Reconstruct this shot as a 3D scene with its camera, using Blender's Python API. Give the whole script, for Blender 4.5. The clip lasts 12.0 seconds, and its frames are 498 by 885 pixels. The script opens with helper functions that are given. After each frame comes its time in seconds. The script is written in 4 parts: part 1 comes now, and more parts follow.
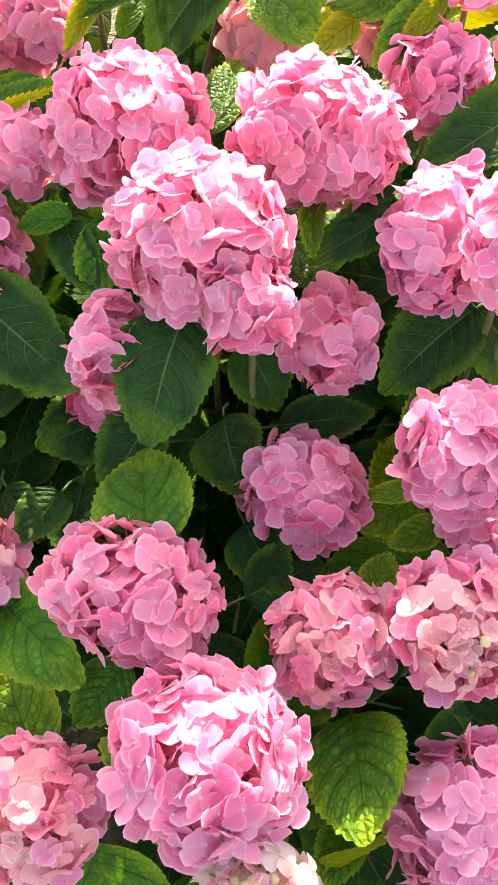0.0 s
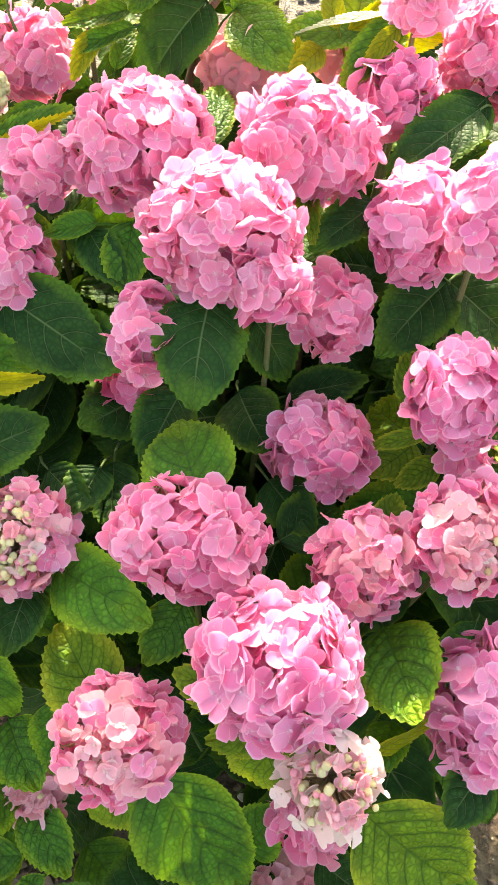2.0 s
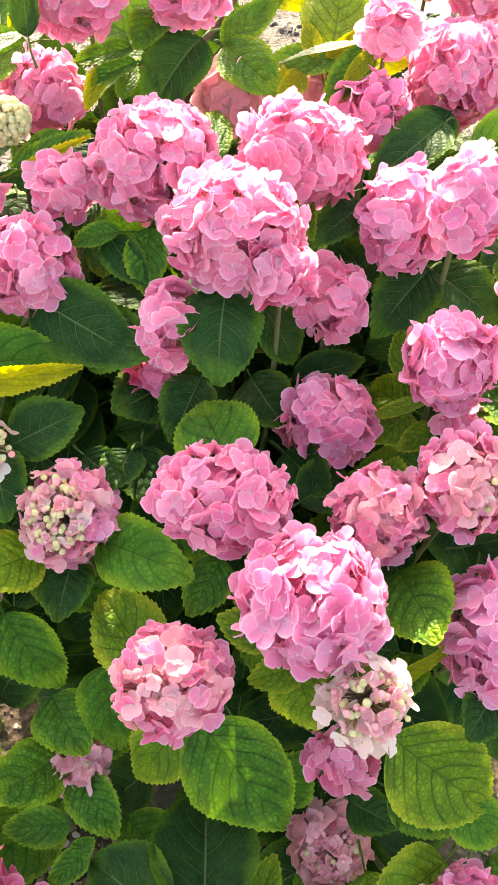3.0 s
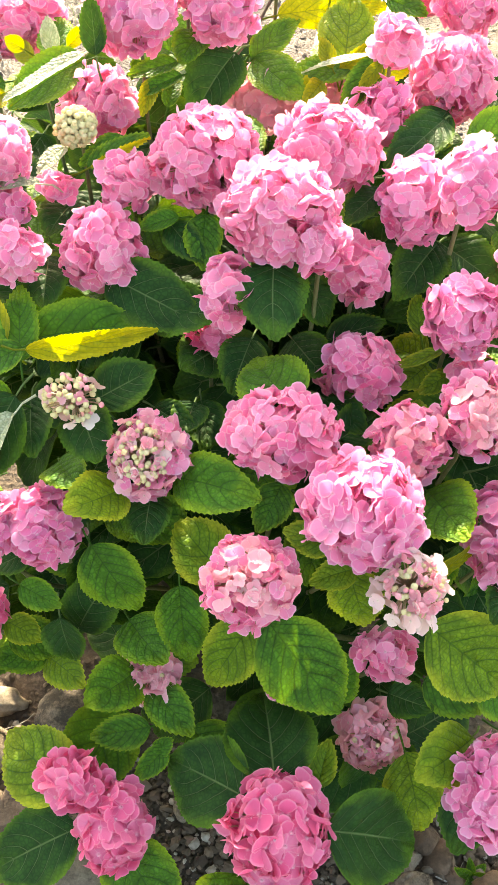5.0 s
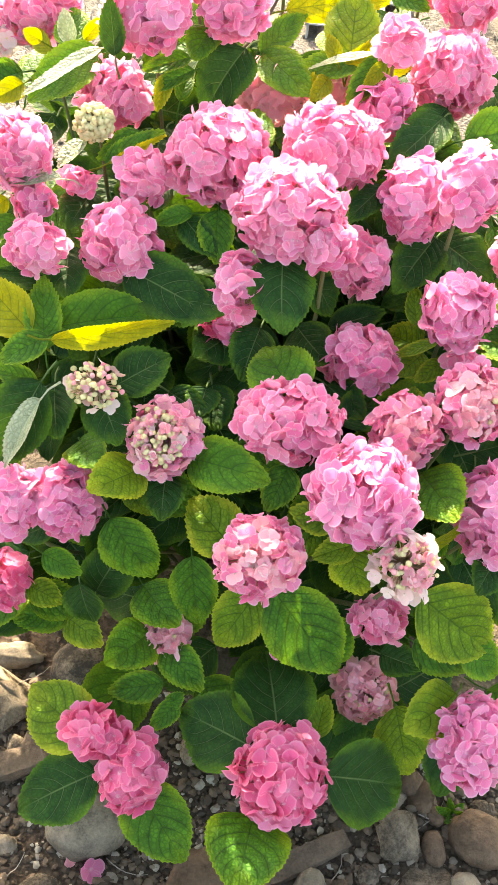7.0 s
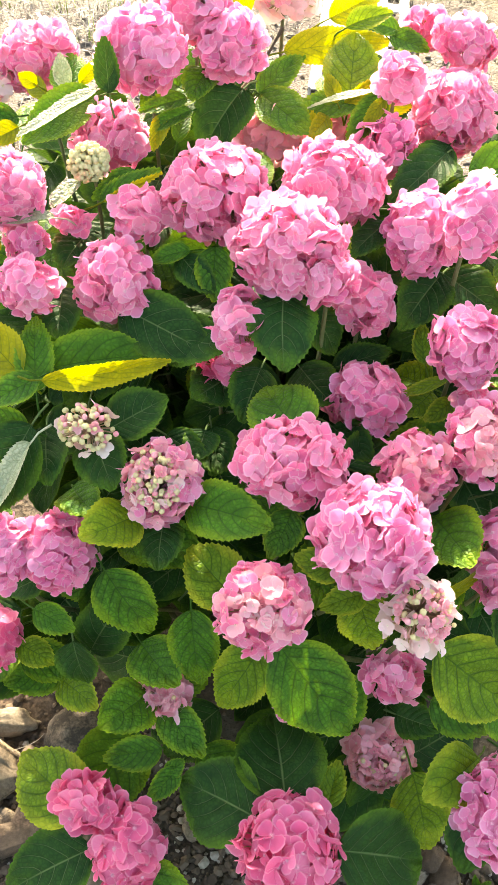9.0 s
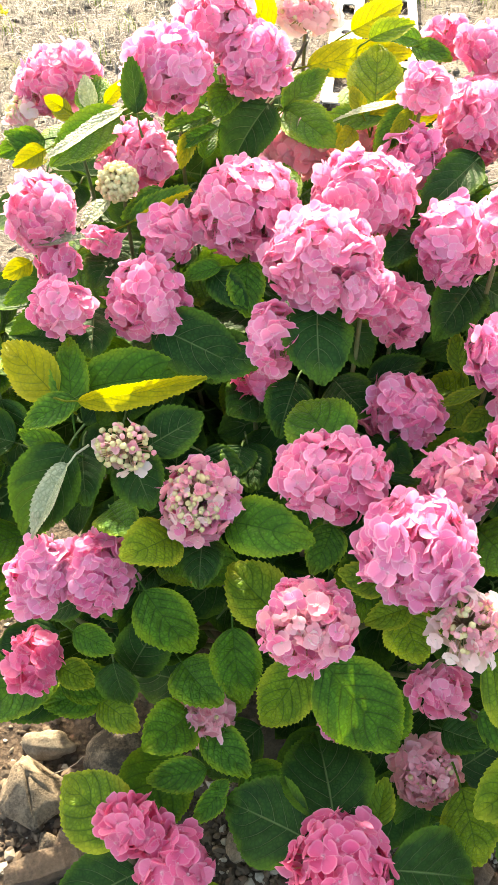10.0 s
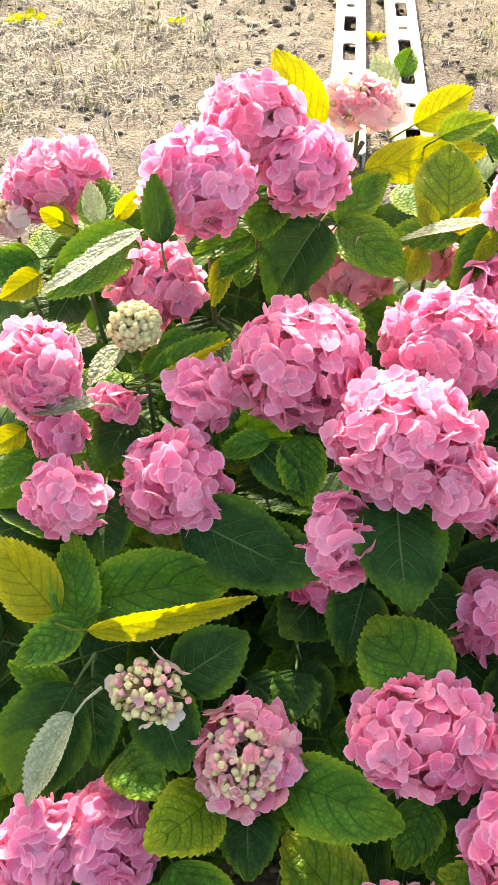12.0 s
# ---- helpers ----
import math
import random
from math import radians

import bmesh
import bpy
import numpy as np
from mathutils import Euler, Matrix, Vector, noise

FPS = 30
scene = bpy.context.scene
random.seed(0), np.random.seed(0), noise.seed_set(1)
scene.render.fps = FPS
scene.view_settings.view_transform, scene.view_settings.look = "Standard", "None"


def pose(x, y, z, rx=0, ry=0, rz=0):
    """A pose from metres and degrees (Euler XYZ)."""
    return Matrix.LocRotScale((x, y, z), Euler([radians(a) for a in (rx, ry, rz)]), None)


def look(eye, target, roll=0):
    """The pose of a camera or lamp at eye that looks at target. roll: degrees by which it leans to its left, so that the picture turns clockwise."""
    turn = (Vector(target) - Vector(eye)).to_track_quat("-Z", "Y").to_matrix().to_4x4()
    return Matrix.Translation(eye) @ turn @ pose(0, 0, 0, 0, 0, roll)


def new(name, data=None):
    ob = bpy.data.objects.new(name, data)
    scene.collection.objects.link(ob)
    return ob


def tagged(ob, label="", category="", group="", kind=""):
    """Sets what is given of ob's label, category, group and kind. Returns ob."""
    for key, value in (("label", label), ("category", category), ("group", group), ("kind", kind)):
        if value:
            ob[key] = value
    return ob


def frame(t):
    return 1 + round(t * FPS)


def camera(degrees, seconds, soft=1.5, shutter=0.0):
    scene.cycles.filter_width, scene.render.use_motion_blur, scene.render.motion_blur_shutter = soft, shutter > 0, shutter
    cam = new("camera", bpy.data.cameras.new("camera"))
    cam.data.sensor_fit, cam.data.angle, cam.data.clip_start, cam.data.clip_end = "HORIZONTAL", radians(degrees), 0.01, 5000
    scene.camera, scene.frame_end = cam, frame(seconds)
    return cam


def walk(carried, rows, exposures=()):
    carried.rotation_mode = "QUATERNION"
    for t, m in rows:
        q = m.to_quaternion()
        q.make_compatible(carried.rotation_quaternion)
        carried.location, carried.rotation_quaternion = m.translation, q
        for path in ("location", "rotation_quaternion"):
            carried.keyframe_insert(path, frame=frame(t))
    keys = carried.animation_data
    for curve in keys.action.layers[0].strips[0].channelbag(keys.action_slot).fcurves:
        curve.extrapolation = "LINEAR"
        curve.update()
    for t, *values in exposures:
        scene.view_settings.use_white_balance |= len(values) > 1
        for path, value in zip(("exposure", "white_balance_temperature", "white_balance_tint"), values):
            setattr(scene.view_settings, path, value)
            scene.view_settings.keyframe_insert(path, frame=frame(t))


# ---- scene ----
cam = camera(32.0, 12.0)
PATH = [
    (0, (0.285, -0.283, 1.215), (-0.207, 0.841, -0.364), -1.2),
    (0.5, (0.288, -0.284, 1.228), (-0.245, 0.842, -0.336), 0.2),
    (1, (0.31, -0.292, 1.234), (-0.22, 0.852, -0.318), 1.4),
    (1.5, (0.282, -0.339, 1.244), (-0.112, 0.877, -0.295), 3.5),
    (2, (0.22, -0.431, 1.254), (-0.077, 0.835, -0.266), 2.3),
    (2.5, (0.199, -0.51, 1.256), (-0.028, 0.829, -0.213), 1.3),
    (3, (0.188, -0.559, 1.276), (-0.037, 0.804, -0.17), 1.8),
    (3.5, (0.203, -0.606, 1.272), (-0.108, 0.736, -0.177), 0.8),
    (3.7, (0.204, -0.63, 1.276), (-0.104, 0.714, -0.173), 1.3),
    (5.3, (0.095, -0.761, 1.363), (0.009, 0.649, -0.053), 3.3),
    (5.5, (0.087, -0.77, 1.375), (0.032, 0.65, -0.032), 4.2),
    (6, (0.082, -0.789, 1.408), (-0.019, 0.579, -0.048), 2.7),
    (6.5, (0.081, -0.789, 1.42), (-0.02, 0.506, -0.101), 3.5),
    (7, (0.083, -0.77, 1.444), (-0.014, 0.529, -0.073), 3.9),
    (7.2, (0.084, -0.767, 1.449), (-0.043, 0.521, -0.075), 2.1),
    (8.8, (0.095, -0.746, 1.389), (-0.042, 0.694, 0.008), 2.0),
    (9, (0.095, -0.752, 1.378), (-0.044, 0.659, -0.033), 2.2),
    (9.5, (0.101, -0.767, 1.379), (-0.069, 0.651, -0.022), 0.7),
    (10, (0.065, -0.749, 1.374), (-0.109, 0.68, -0.014), -0.3),
    (10.5, (0.064, -0.679, 1.376), (-0.128, 0.793, 0.035), 0.4),
    (11, (0.071, -0.547, 1.371), (-0.117, 0.956, 0.065), 0.8),
    (11.5, (0.041, -0.48, 1.352), (-0.164, 0.981, 0.002), 0.8),
    (12, (-0.052, -0.437, 1.354), (-0.177, 1.021, -0.009), 1.0),
]
walk(cam, [(t, look(eye, target, roll)) for t, eye, target, roll in PATH], [(0, 2.58, 8900, 3.0), (1.5, 2.66, 8800, 3.0), (3.5, 2.76, 8700, 3.5), (6.5, 2.79, 8600, 3.5), (9.5, 2.64, 8500, 3.5), (12, 2.28, 8500, 4.0)])

# ---- world and sun ----
SUN_FROM = Vector((-0.24, 0.82, 0.52)).normalized()
world = bpy.data.worlds.new("world")
scene.world = world
world.use_nodes = True
wn = world.node_tree
sky = wn.nodes.new("ShaderNodeTexSky")
sky.sky_type, sky.sun_disc, sky.dust_density, sky.ozone_density = "NISHITA", False, 3.5, 0.5
sky.sun_elevation = math.asin(SUN_FROM.z)
sky.sun_rotation = math.atan2(SUN_FROM.x, SUN_FROM.y)
back = wn.nodes["Background"]
wn.links.new(sky.outputs["Color"], back.inputs["Color"])
back.inputs["Strength"].default_value = 0.15
sun = new("sun", bpy.data.lights.new("sun", "SUN"))
sun.data.energy, sun.data.angle, sun.data.color = 3.4, radians(0.6), (1.0, 0.94, 0.86)
sun.matrix_world = look(SUN_FROM * 10, (0, 0, 0))

RNG = random.Random(7)


# ---- materials ----
def material(name):
    m = bpy.data.materials.new(name)
    m.use_nodes = True
    return m, m.node_tree.nodes, m.node_tree.links


def node(nodes, kind, **inputs):
    n = nodes.new(kind)
    for key, value in inputs.items():
        n.inputs[key.replace("_", " ")].default_value = value
    return n


def calc(nodes, links, op, a, b=0.0, c=None):
    n = nodes.new("ShaderNodeMath")
    n.operation = op
    for slot, value in enumerate((a, b) if c is None else (a, b, c)):
        if isinstance(value, (int, float)):
            n.inputs[slot].default_value = value
        else:
            links.new(value, n.inputs[slot])
    return n.outputs[0]


def blend(nodes, links, fac, a, b):
    n = nodes.new("ShaderNodeMix")
    n.data_type = "RGBA"
    for slot, value in ((0, fac), (6, a), (7, b)):
        if isinstance(value, (int, float)):
            n.inputs[slot].default_value = value
        elif isinstance(value, tuple):
            n.inputs[slot].default_value = (*value, 1.0)
        else:
            links.new(value, n.inputs[slot])
    return n.outputs[2]


def ramp(nodes, links, value, low, high):
    n = nodes.new("ShaderNodeMapRange")
    n.inputs[1].default_value, n.inputs[2].default_value = low, high
    links.new(value, n.inputs[0])
    return n.outputs[0]


def thin_sheet(nodes, links, colour, glow, share, rough, normal=None, shine=0.28):
    """A leaf or petal: a glossy front with some light passing through."""
    front = nodes["Principled BSDF"]
    links.new(colour, front.inputs["Base Color"])
    front.inputs["Roughness"].default_value = rough
    front.inputs["Specular IOR Level"].default_value = shine
    passing = nodes.new("ShaderNodeBsdfTranslucent")
    links.new(glow, passing.inputs["Color"])
    if normal is not None:
        links.new(normal, front.inputs["Normal"])
    mix = nodes.new("ShaderNodeMixShader")
    mix.inputs[0].default_value = share
    links.new(front.outputs[0], mix.inputs[1])
    links.new(passing.outputs[0], mix.inputs[2])
    links.new(mix.outputs[0], nodes["Material Output"].inputs["Surface"])


def petal_material(name, deep, light, heart, edge):
    m, nodes, links = material(name)
    uv = nodes.new("ShaderNodeUVMap").outputs[0]
    parts = nodes.new("ShaderNodeSeparateXYZ")
    links.new(uv, parts.inputs[0])
    across, along = parts.outputs[0], parts.outputs[1]
    info = nodes.new("ShaderNodeObjectInfo")
    grain = node(nodes, "ShaderNodeTexNoise", Scale=55.0, Detail=3.0)
    links.new(nodes.new("ShaderNodeTexCoord").outputs["Object"], grain.inputs["Vector"])
    pick = calc(nodes, links, "ADD", calc(nodes, links, "MULTIPLY", info.outputs["Random"], 0.75), calc(nodes, links, "MULTIPLY", grain.outputs[0], 0.4))
    pick = calc(nodes, links, "SUBTRACT", pick, 0.12)
    colour = blend(nodes, links, pick, deep, light)
    # fine veins fanning from the heart
    fan = calc(nodes, links, "SINE", calc(nodes, links, "MULTIPLY", across, 26.0))
    fan = calc(nodes, links, "MULTIPLY", ramp(nodes, links, fan, 0.45, 1.0), 0.14)
    colour = blend(nodes, links, fan, colour, deep)
    # pale sepal margins, whitened further for sun catching the curled edges
    rim = calc(nodes, links, "MAXIMUM", ramp(nodes, links, along, 0.84, 1.0), ramp(nodes, links, calc(nodes, links, "ABSOLUTE", across), 0.43, 0.5))
    colour = blend(nodes, links, calc(nodes, links, "MULTIPLY", rim, 0.52), colour, edge)
    colour = blend(nodes, links, calc(nodes, links, "MULTIPLY", ramp(nodes, links, along, 0.24, 0.04), 0.62), colour, heart)
    bump = node(nodes, "ShaderNodeBump", Strength=0.25, Distance=0.002)
    links.new(calc(nodes, links, "ADD", fan, grain.outputs[0]), bump.inputs["Height"])
    thin_sheet(nodes, links, colour, blend(nodes, links, 0.35, colour, deep), 0.46, 0.42, bump.outputs[0])
    return m


PETAL_PINK = petal_material("petal_pink", (0.86, 0.190, 0.405), (0.93, 0.455, 0.64), (0.95, 0.78, 0.80), (0.97, 0.82, 0.86))
PETAL_LILAC = petal_material("petal_lilac", (0.84, 0.190, 0.430), (0.92, 0.455, 0.66), (0.94, 0.77, 0.82), (0.96, 0.81, 0.86))
PETAL_DEEP = petal_material("petal_deep", (0.80, 0.120, 0.30), (0.89, 0.30, 0.48), (0.94, 0.72, 0.79), (0.92, 0.52, 0.63))
PETAL_PALE = petal_material("petal_pale", (0.89, 0.36, 0.45), (0.94, 0.62, 0.66), (0.94, 0.84, 0.70), (0.95, 0.74, 0.74))
PETAL_BLUSH = petal_material("petal_blush", (0.92, 0.66, 0.66), (0.95, 0.87, 0.82), (0.94, 0.90, 0.74), (0.95, 0.80, 0.78))
PETAL_CREAM = petal_material("petal_cream", (0.74, 0.66, 0.38), (0.84, 0.80, 0.50), (0.74, 0.66, 0.40), (0.90, 0.72, 0.66))


def leaf_material(name, base, between, vein, rim, glow, share, rough, shine=0.18, quilt=0.24):
    """base: along the veins; between: the blistered fields between them; rim: the paler margin."""
    m, nodes, links = material(name)
    parts = nodes.new("ShaderNodeSeparateXYZ")
    links.new(nodes.new("ShaderNodeUVMap").outputs[0], parts.inputs[0])
    across, along = parts.outputs[0], parts.outputs[1]
    info = nodes.new("ShaderNodeObjectInfo")
    coord = nodes.new("ShaderNodeTexCoord").outputs["Object"]
    blot = node(nodes, "ShaderNodeTexNoise", Scale=20.0, Detail=4.0)
    patch = node(nodes, "ShaderNodeTexNoise", Scale=70.0, Detail=3.0)
    for t in (blot, patch):
        links.new(coord, t.inputs["Vector"])
    side = calc(nodes, links, "ABSOLUTE", across)
    bend = calc(nodes, links, "MULTIPLY", calc(nodes, links, "POWER", side, 1.25), 2.3)
    wander = calc(nodes, links, "MULTIPLY", calc(nodes, links, "SUBTRACT", blot.outputs[0], 0.5), 0.5)
    spread = calc(nodes, links, "MULTIPLY", calc(nodes, links, "POWER", along, 0.85), 6.6)
    phase = calc(nodes, links, "ADD", calc(nodes, links, "SUBTRACT", spread, bend), wander)
    gap = calc(nodes, links, "ABSOLUTE", calc(nodes, links, "SUBTRACT", calc(nodes, links, "FRACT", phase), 0.5))
    # small fields fenced by the cross veins
    net = nodes.new("ShaderNodeTexVoronoi")
    net.feature = "DISTANCE_TO_EDGE"
    net.inputs["Scale"].default_value = 165.0
    links.new(coord, net.inputs["Vector"])
    rib = ramp(nodes, links, gap, 0.452, 0.497)
    rib = calc(nodes, links, "MULTIPLY", rib, calc(nodes, links, "MULTIPLY", ramp(nodes, links, side, 1.05, 0.35), ramp(nodes, links, along, 0.98, 0.7)))
    mid = calc(nodes, links, "MULTIPLY", ramp(nodes, links, side, 0.034, 0.010), ramp(nodes, links, along, 1.0, 0.55))
    line = calc(nodes, links, "MAXIMUM", rib, mid)
    cell = ramp(nodes, links, net.outputs[0], 0.0, 0.26)
    field = calc(nodes, links, "ADD", calc(nodes, links, "MULTIPLY", blot.outputs[0], 0.6), calc(nodes, links, "MULTIPLY", patch.outputs[0], 0.6))
    field = calc(nodes, links, "SUBTRACT", field, calc(nodes, links, "MULTIPLY", calc(nodes, links, "POWER", calc(nodes, links, "MULTIPLY", gap, 2.0), 7.0), 0.34))
    field = ramp(nodes, links, field, 0.30, 0.68)
    field = calc(nodes, links, "MULTIPLY", field, calc(nodes, links, "MULTIPLY_ADD", cell, 0.55, 0.45))
    colour = blend(nodes, links, field, base, between)
    lift = calc(nodes, links, "MULTIPLY", calc(nodes, links, "SUBTRACT", info.outputs["Random"], 0.35), 0.35)
    colour = blend(nodes, links, lift, colour, between)
    far = calc(nodes, links, "MAXIMUM", side, calc(nodes, links, "MULTIPLY", along, 0.95))
    margin = ramp(nodes, links, calc(nodes, links, "ADD", far, calc(nodes, links, "MULTIPLY", calc(nodes, links, "SUBTRACT", blot.outputs[0], 0.5), 1.1)), 0.72, 1.06)
    margin = calc(nodes, links, "MULTIPLY", margin, calc(nodes, links, "MULTIPLY_ADD", cell, 0.35, 0.60))
    colour = blend(nodes, links, margin, colour, rim)
    colour = blend(nodes, links, calc(nodes, links, "MULTIPLY", line, 0.75), colour, vein)
    colour = blend(nodes, links, calc(nodes, links, "MULTIPLY", ramp(nodes, links, side, 0.94, 0.99), 0.5), colour, rim)
    spots = node(nodes, "ShaderNodeTexNoise", Scale=60.0, Detail=2.0)
    links.new(coord, spots.inputs["Vector"])
    colour = blend(nodes, links, calc(nodes, links, "MULTIPLY", ramp(nodes, links, spots.outputs[0], 0.73, 0.80), 0.5), colour, (0.10, 0.06, 0.02))
    through_light = blend(nodes, links, 0.45, glow, colour)
    through_light = blend(nodes, links, calc(nodes, links, "MULTIPLY", line, 0.55), through_light, base)
    height = calc(nodes, links, "ADD", calc(nodes, links, "MULTIPLY", cell, quilt), calc(nodes, links, "ADD", calc(nodes, links, "MULTIPLY", gap, -0.5), calc(nodes, links, "MULTIPLY", line, -0.5)))
    bump = node(nodes, "ShaderNodeBump", Strength=0.6, Distance=0.0045)
    links.new(height, bump.inputs["Height"])
    thin_sheet(nodes, links, colour, through_light, share, rough, bump.outputs[0], shine)
    return m


LEAF = {
    "p": leaf_material("leaf_underside", (0.14, 0.20, 0.09), (0.50, 0.52, 0.36), (0.56, 0.56, 0.40), (0.56, 0.55, 0.36), (0.30, 0.40, 0.05), 0.22, 0.45, 0.3, 0.8),
    # dark green blades, lowered further so their colour carries the bush's inner shade
    "d": leaf_material("leaf_dark_shade", (0.004, 0.020, 0.006), (0.022, 0.070, 0.014), (0.12, 0.18, 0.065), (0.075, 0.150, 0.012), (0.12, 0.26, 0.01), 0.13, 0.55, 0.09, 0.14),
    "g": leaf_material("leaf_green", (0.007, 0.038, 0.006), (0.072, 0.215, 0.016), (0.036, 0.100, 0.014), (0.215, 0.325, 0.016), (0.22, 0.44, 0.01), 0.26, 0.52, 0.18, 0.40),
    "c": leaf_material("leaf_mottled", (0.017, 0.068, 0.006), (0.170, 0.295, 0.018), (0.050, 0.12, 0.012), (0.390, 0.420, 0.030), (0.42, 0.56, 0.01), 0.30, 0.50, 0.18, 0.40),
    # yellow-green blades, base colour brightened to carry the glow of sun behind them
    "y": leaf_material("leaf_backlit_tint", (0.090, 0.140, 0.008), (0.330, 0.340, 0.012), (0.10, 0.15, 0.010), (0.480, 0.430, 0.025), (0.52, 0.47, 0.004), 0.42, 0.5),
}


def plain_material(name, low, high, scale, rough, bump=0.4, distance=0.004, fine=6.0, shift=(0.35, 0.7)):
    m, nodes, links = material(name)
    coord = nodes.new("ShaderNodeTexCoord").outputs["Object"]
    broad = node(nodes, "ShaderNodeTexNoise", Scale=scale, Detail=5.0, Roughness=0.6)
    tiny = node(nodes, "ShaderNodeTexNoise", Scale=scale * fine, Detail=4.0, Roughness=0.7)
    links.new(coord, broad.inputs["Vector"])
    links.new(coord, tiny.inputs["Vector"])
    info = nodes.new("ShaderNodeObjectInfo")
    mixed = calc(nodes, links, "ADD", calc(nodes, links, "MULTIPLY", broad.outputs[0], 0.6), calc(nodes, links, "MULTIPLY", tiny.outputs[0], 0.4))
    mixed = ramp(nodes, links, mixed, *shift)
    mixed = calc(nodes, links, "ADD", mixed, calc(nodes, links, "MULTIPLY", calc(nodes, links, "SUBTRACT", info.outputs["Random"], 0.5), 0.5))
    shader = nodes["Principled BSDF"]
    links.new(blend(nodes, links, mixed, low, high), shader.inputs["Base Color"])
    shader.inputs["Roughness"].default_value = rough
    b = node(nodes, "ShaderNodeBump", Strength=bump, Distance=distance)
    links.new(calc(nodes, links, "ADD", tiny.outputs[0], broad.outputs[0]), b.inputs["Height"])
    links.new(b.outputs[0], shader.inputs["Normal"])
    return m


STEM = plain_material("stem_bark", (0.07, 0.09, 0.03), (0.16, 0.15, 0.06), 40.0, 0.6)
CANE = plain_material("cane_bark", (0.05, 0.035, 0.022), (0.14, 0.10, 0.06), 40.0, 0.75)
STALK = plain_material("flower_stalk", (0.30, 0.30, 0.10), (0.55, 0.30, 0.24), 60.0, 0.5)
STONE = plain_material("grey_stone", (0.045, 0.033, 0.023), (0.27, 0.205, 0.145), 26.0, 0.9, 0.9, 0.005, 9.0, (0.40, 0.64))
SLAB = plain_material("slab_concrete", (0.42, 0.39, 0.34), (0.62, 0.59, 0.53), 5.0, 0.85, 0.35, 0.003, 12.0)
PALE_STONE = plain_material("pale_stone", (0.10, 0.078, 0.056), (0.29, 0.235, 0.175), 26.0, 0.9, 0.7, 0.004, 9.0, (0.38, 0.66))
BROWN_STONE = plain_material("brown_stone", (0.058, 0.035, 0.021), (0.19, 0.12, 0.075), 24.0, 0.9, 0.9)
WOOD = plain_material("weathered_wood", (0.055, 0.037, 0.024), (0.19, 0.13, 0.09), 30.0, 0.9, 0.9)
CONCRETE = plain_material("concrete", (0.17, 0.16, 0.155), (0.26, 0.25, 0.24), 9.0, 0.85, 0.25, 0.002, 12.0)
RAMP_PAINT = plain_material("ramp_paint", (0.19, 0.18, 0.165), (0.36, 0.345, 0.33), 7.0, 0.55, 0.15, 0.002, 9.0, (0.28, 0.5))
GRASS = plain_material("green_weed", (0.10, 0.15, 0.02), (0.30, 0.34, 0.05), 9.0, 0.6)
STRAW = plain_material("dry_straw", (0.16, 0.135, 0.110), (0.37, 0.325, 0.28), 9.0, 0.7)


def gravel_material():
    m, nodes, links = material("gravel_mix")
    shader = nodes["Principled BSDF"]
    island = nodes.new("ShaderNodeNewGeometry").outputs["Random Per Island"]
    grain = node(nodes, "ShaderNodeTexNoise", Scale=220.0, Detail=3.0)
    links.new(nodes.new("ShaderNodeTexCoord").outputs["Object"], grain.inputs["Vector"])
    colour = blend(nodes, links, ramp(nodes, links, island, 0.0, 0.75), (0.028, 0.018, 0.012), (0.16, 0.112, 0.076))
    colour = blend(nodes, links, ramp(nodes, links, island, 0.82, 0.95), colour, (0.40, 0.36, 0.30))
    colour = blend(nodes, links, calc(nodes, links, "MULTIPLY", grain.outputs[0], 0.5), colour, (0.06, 0.045, 0.03))
    links.new(colour, shader.inputs["Base Color"])
    shader.inputs["Roughness"].default_value = 0.9
    return m


GRAVEL = gravel_material()


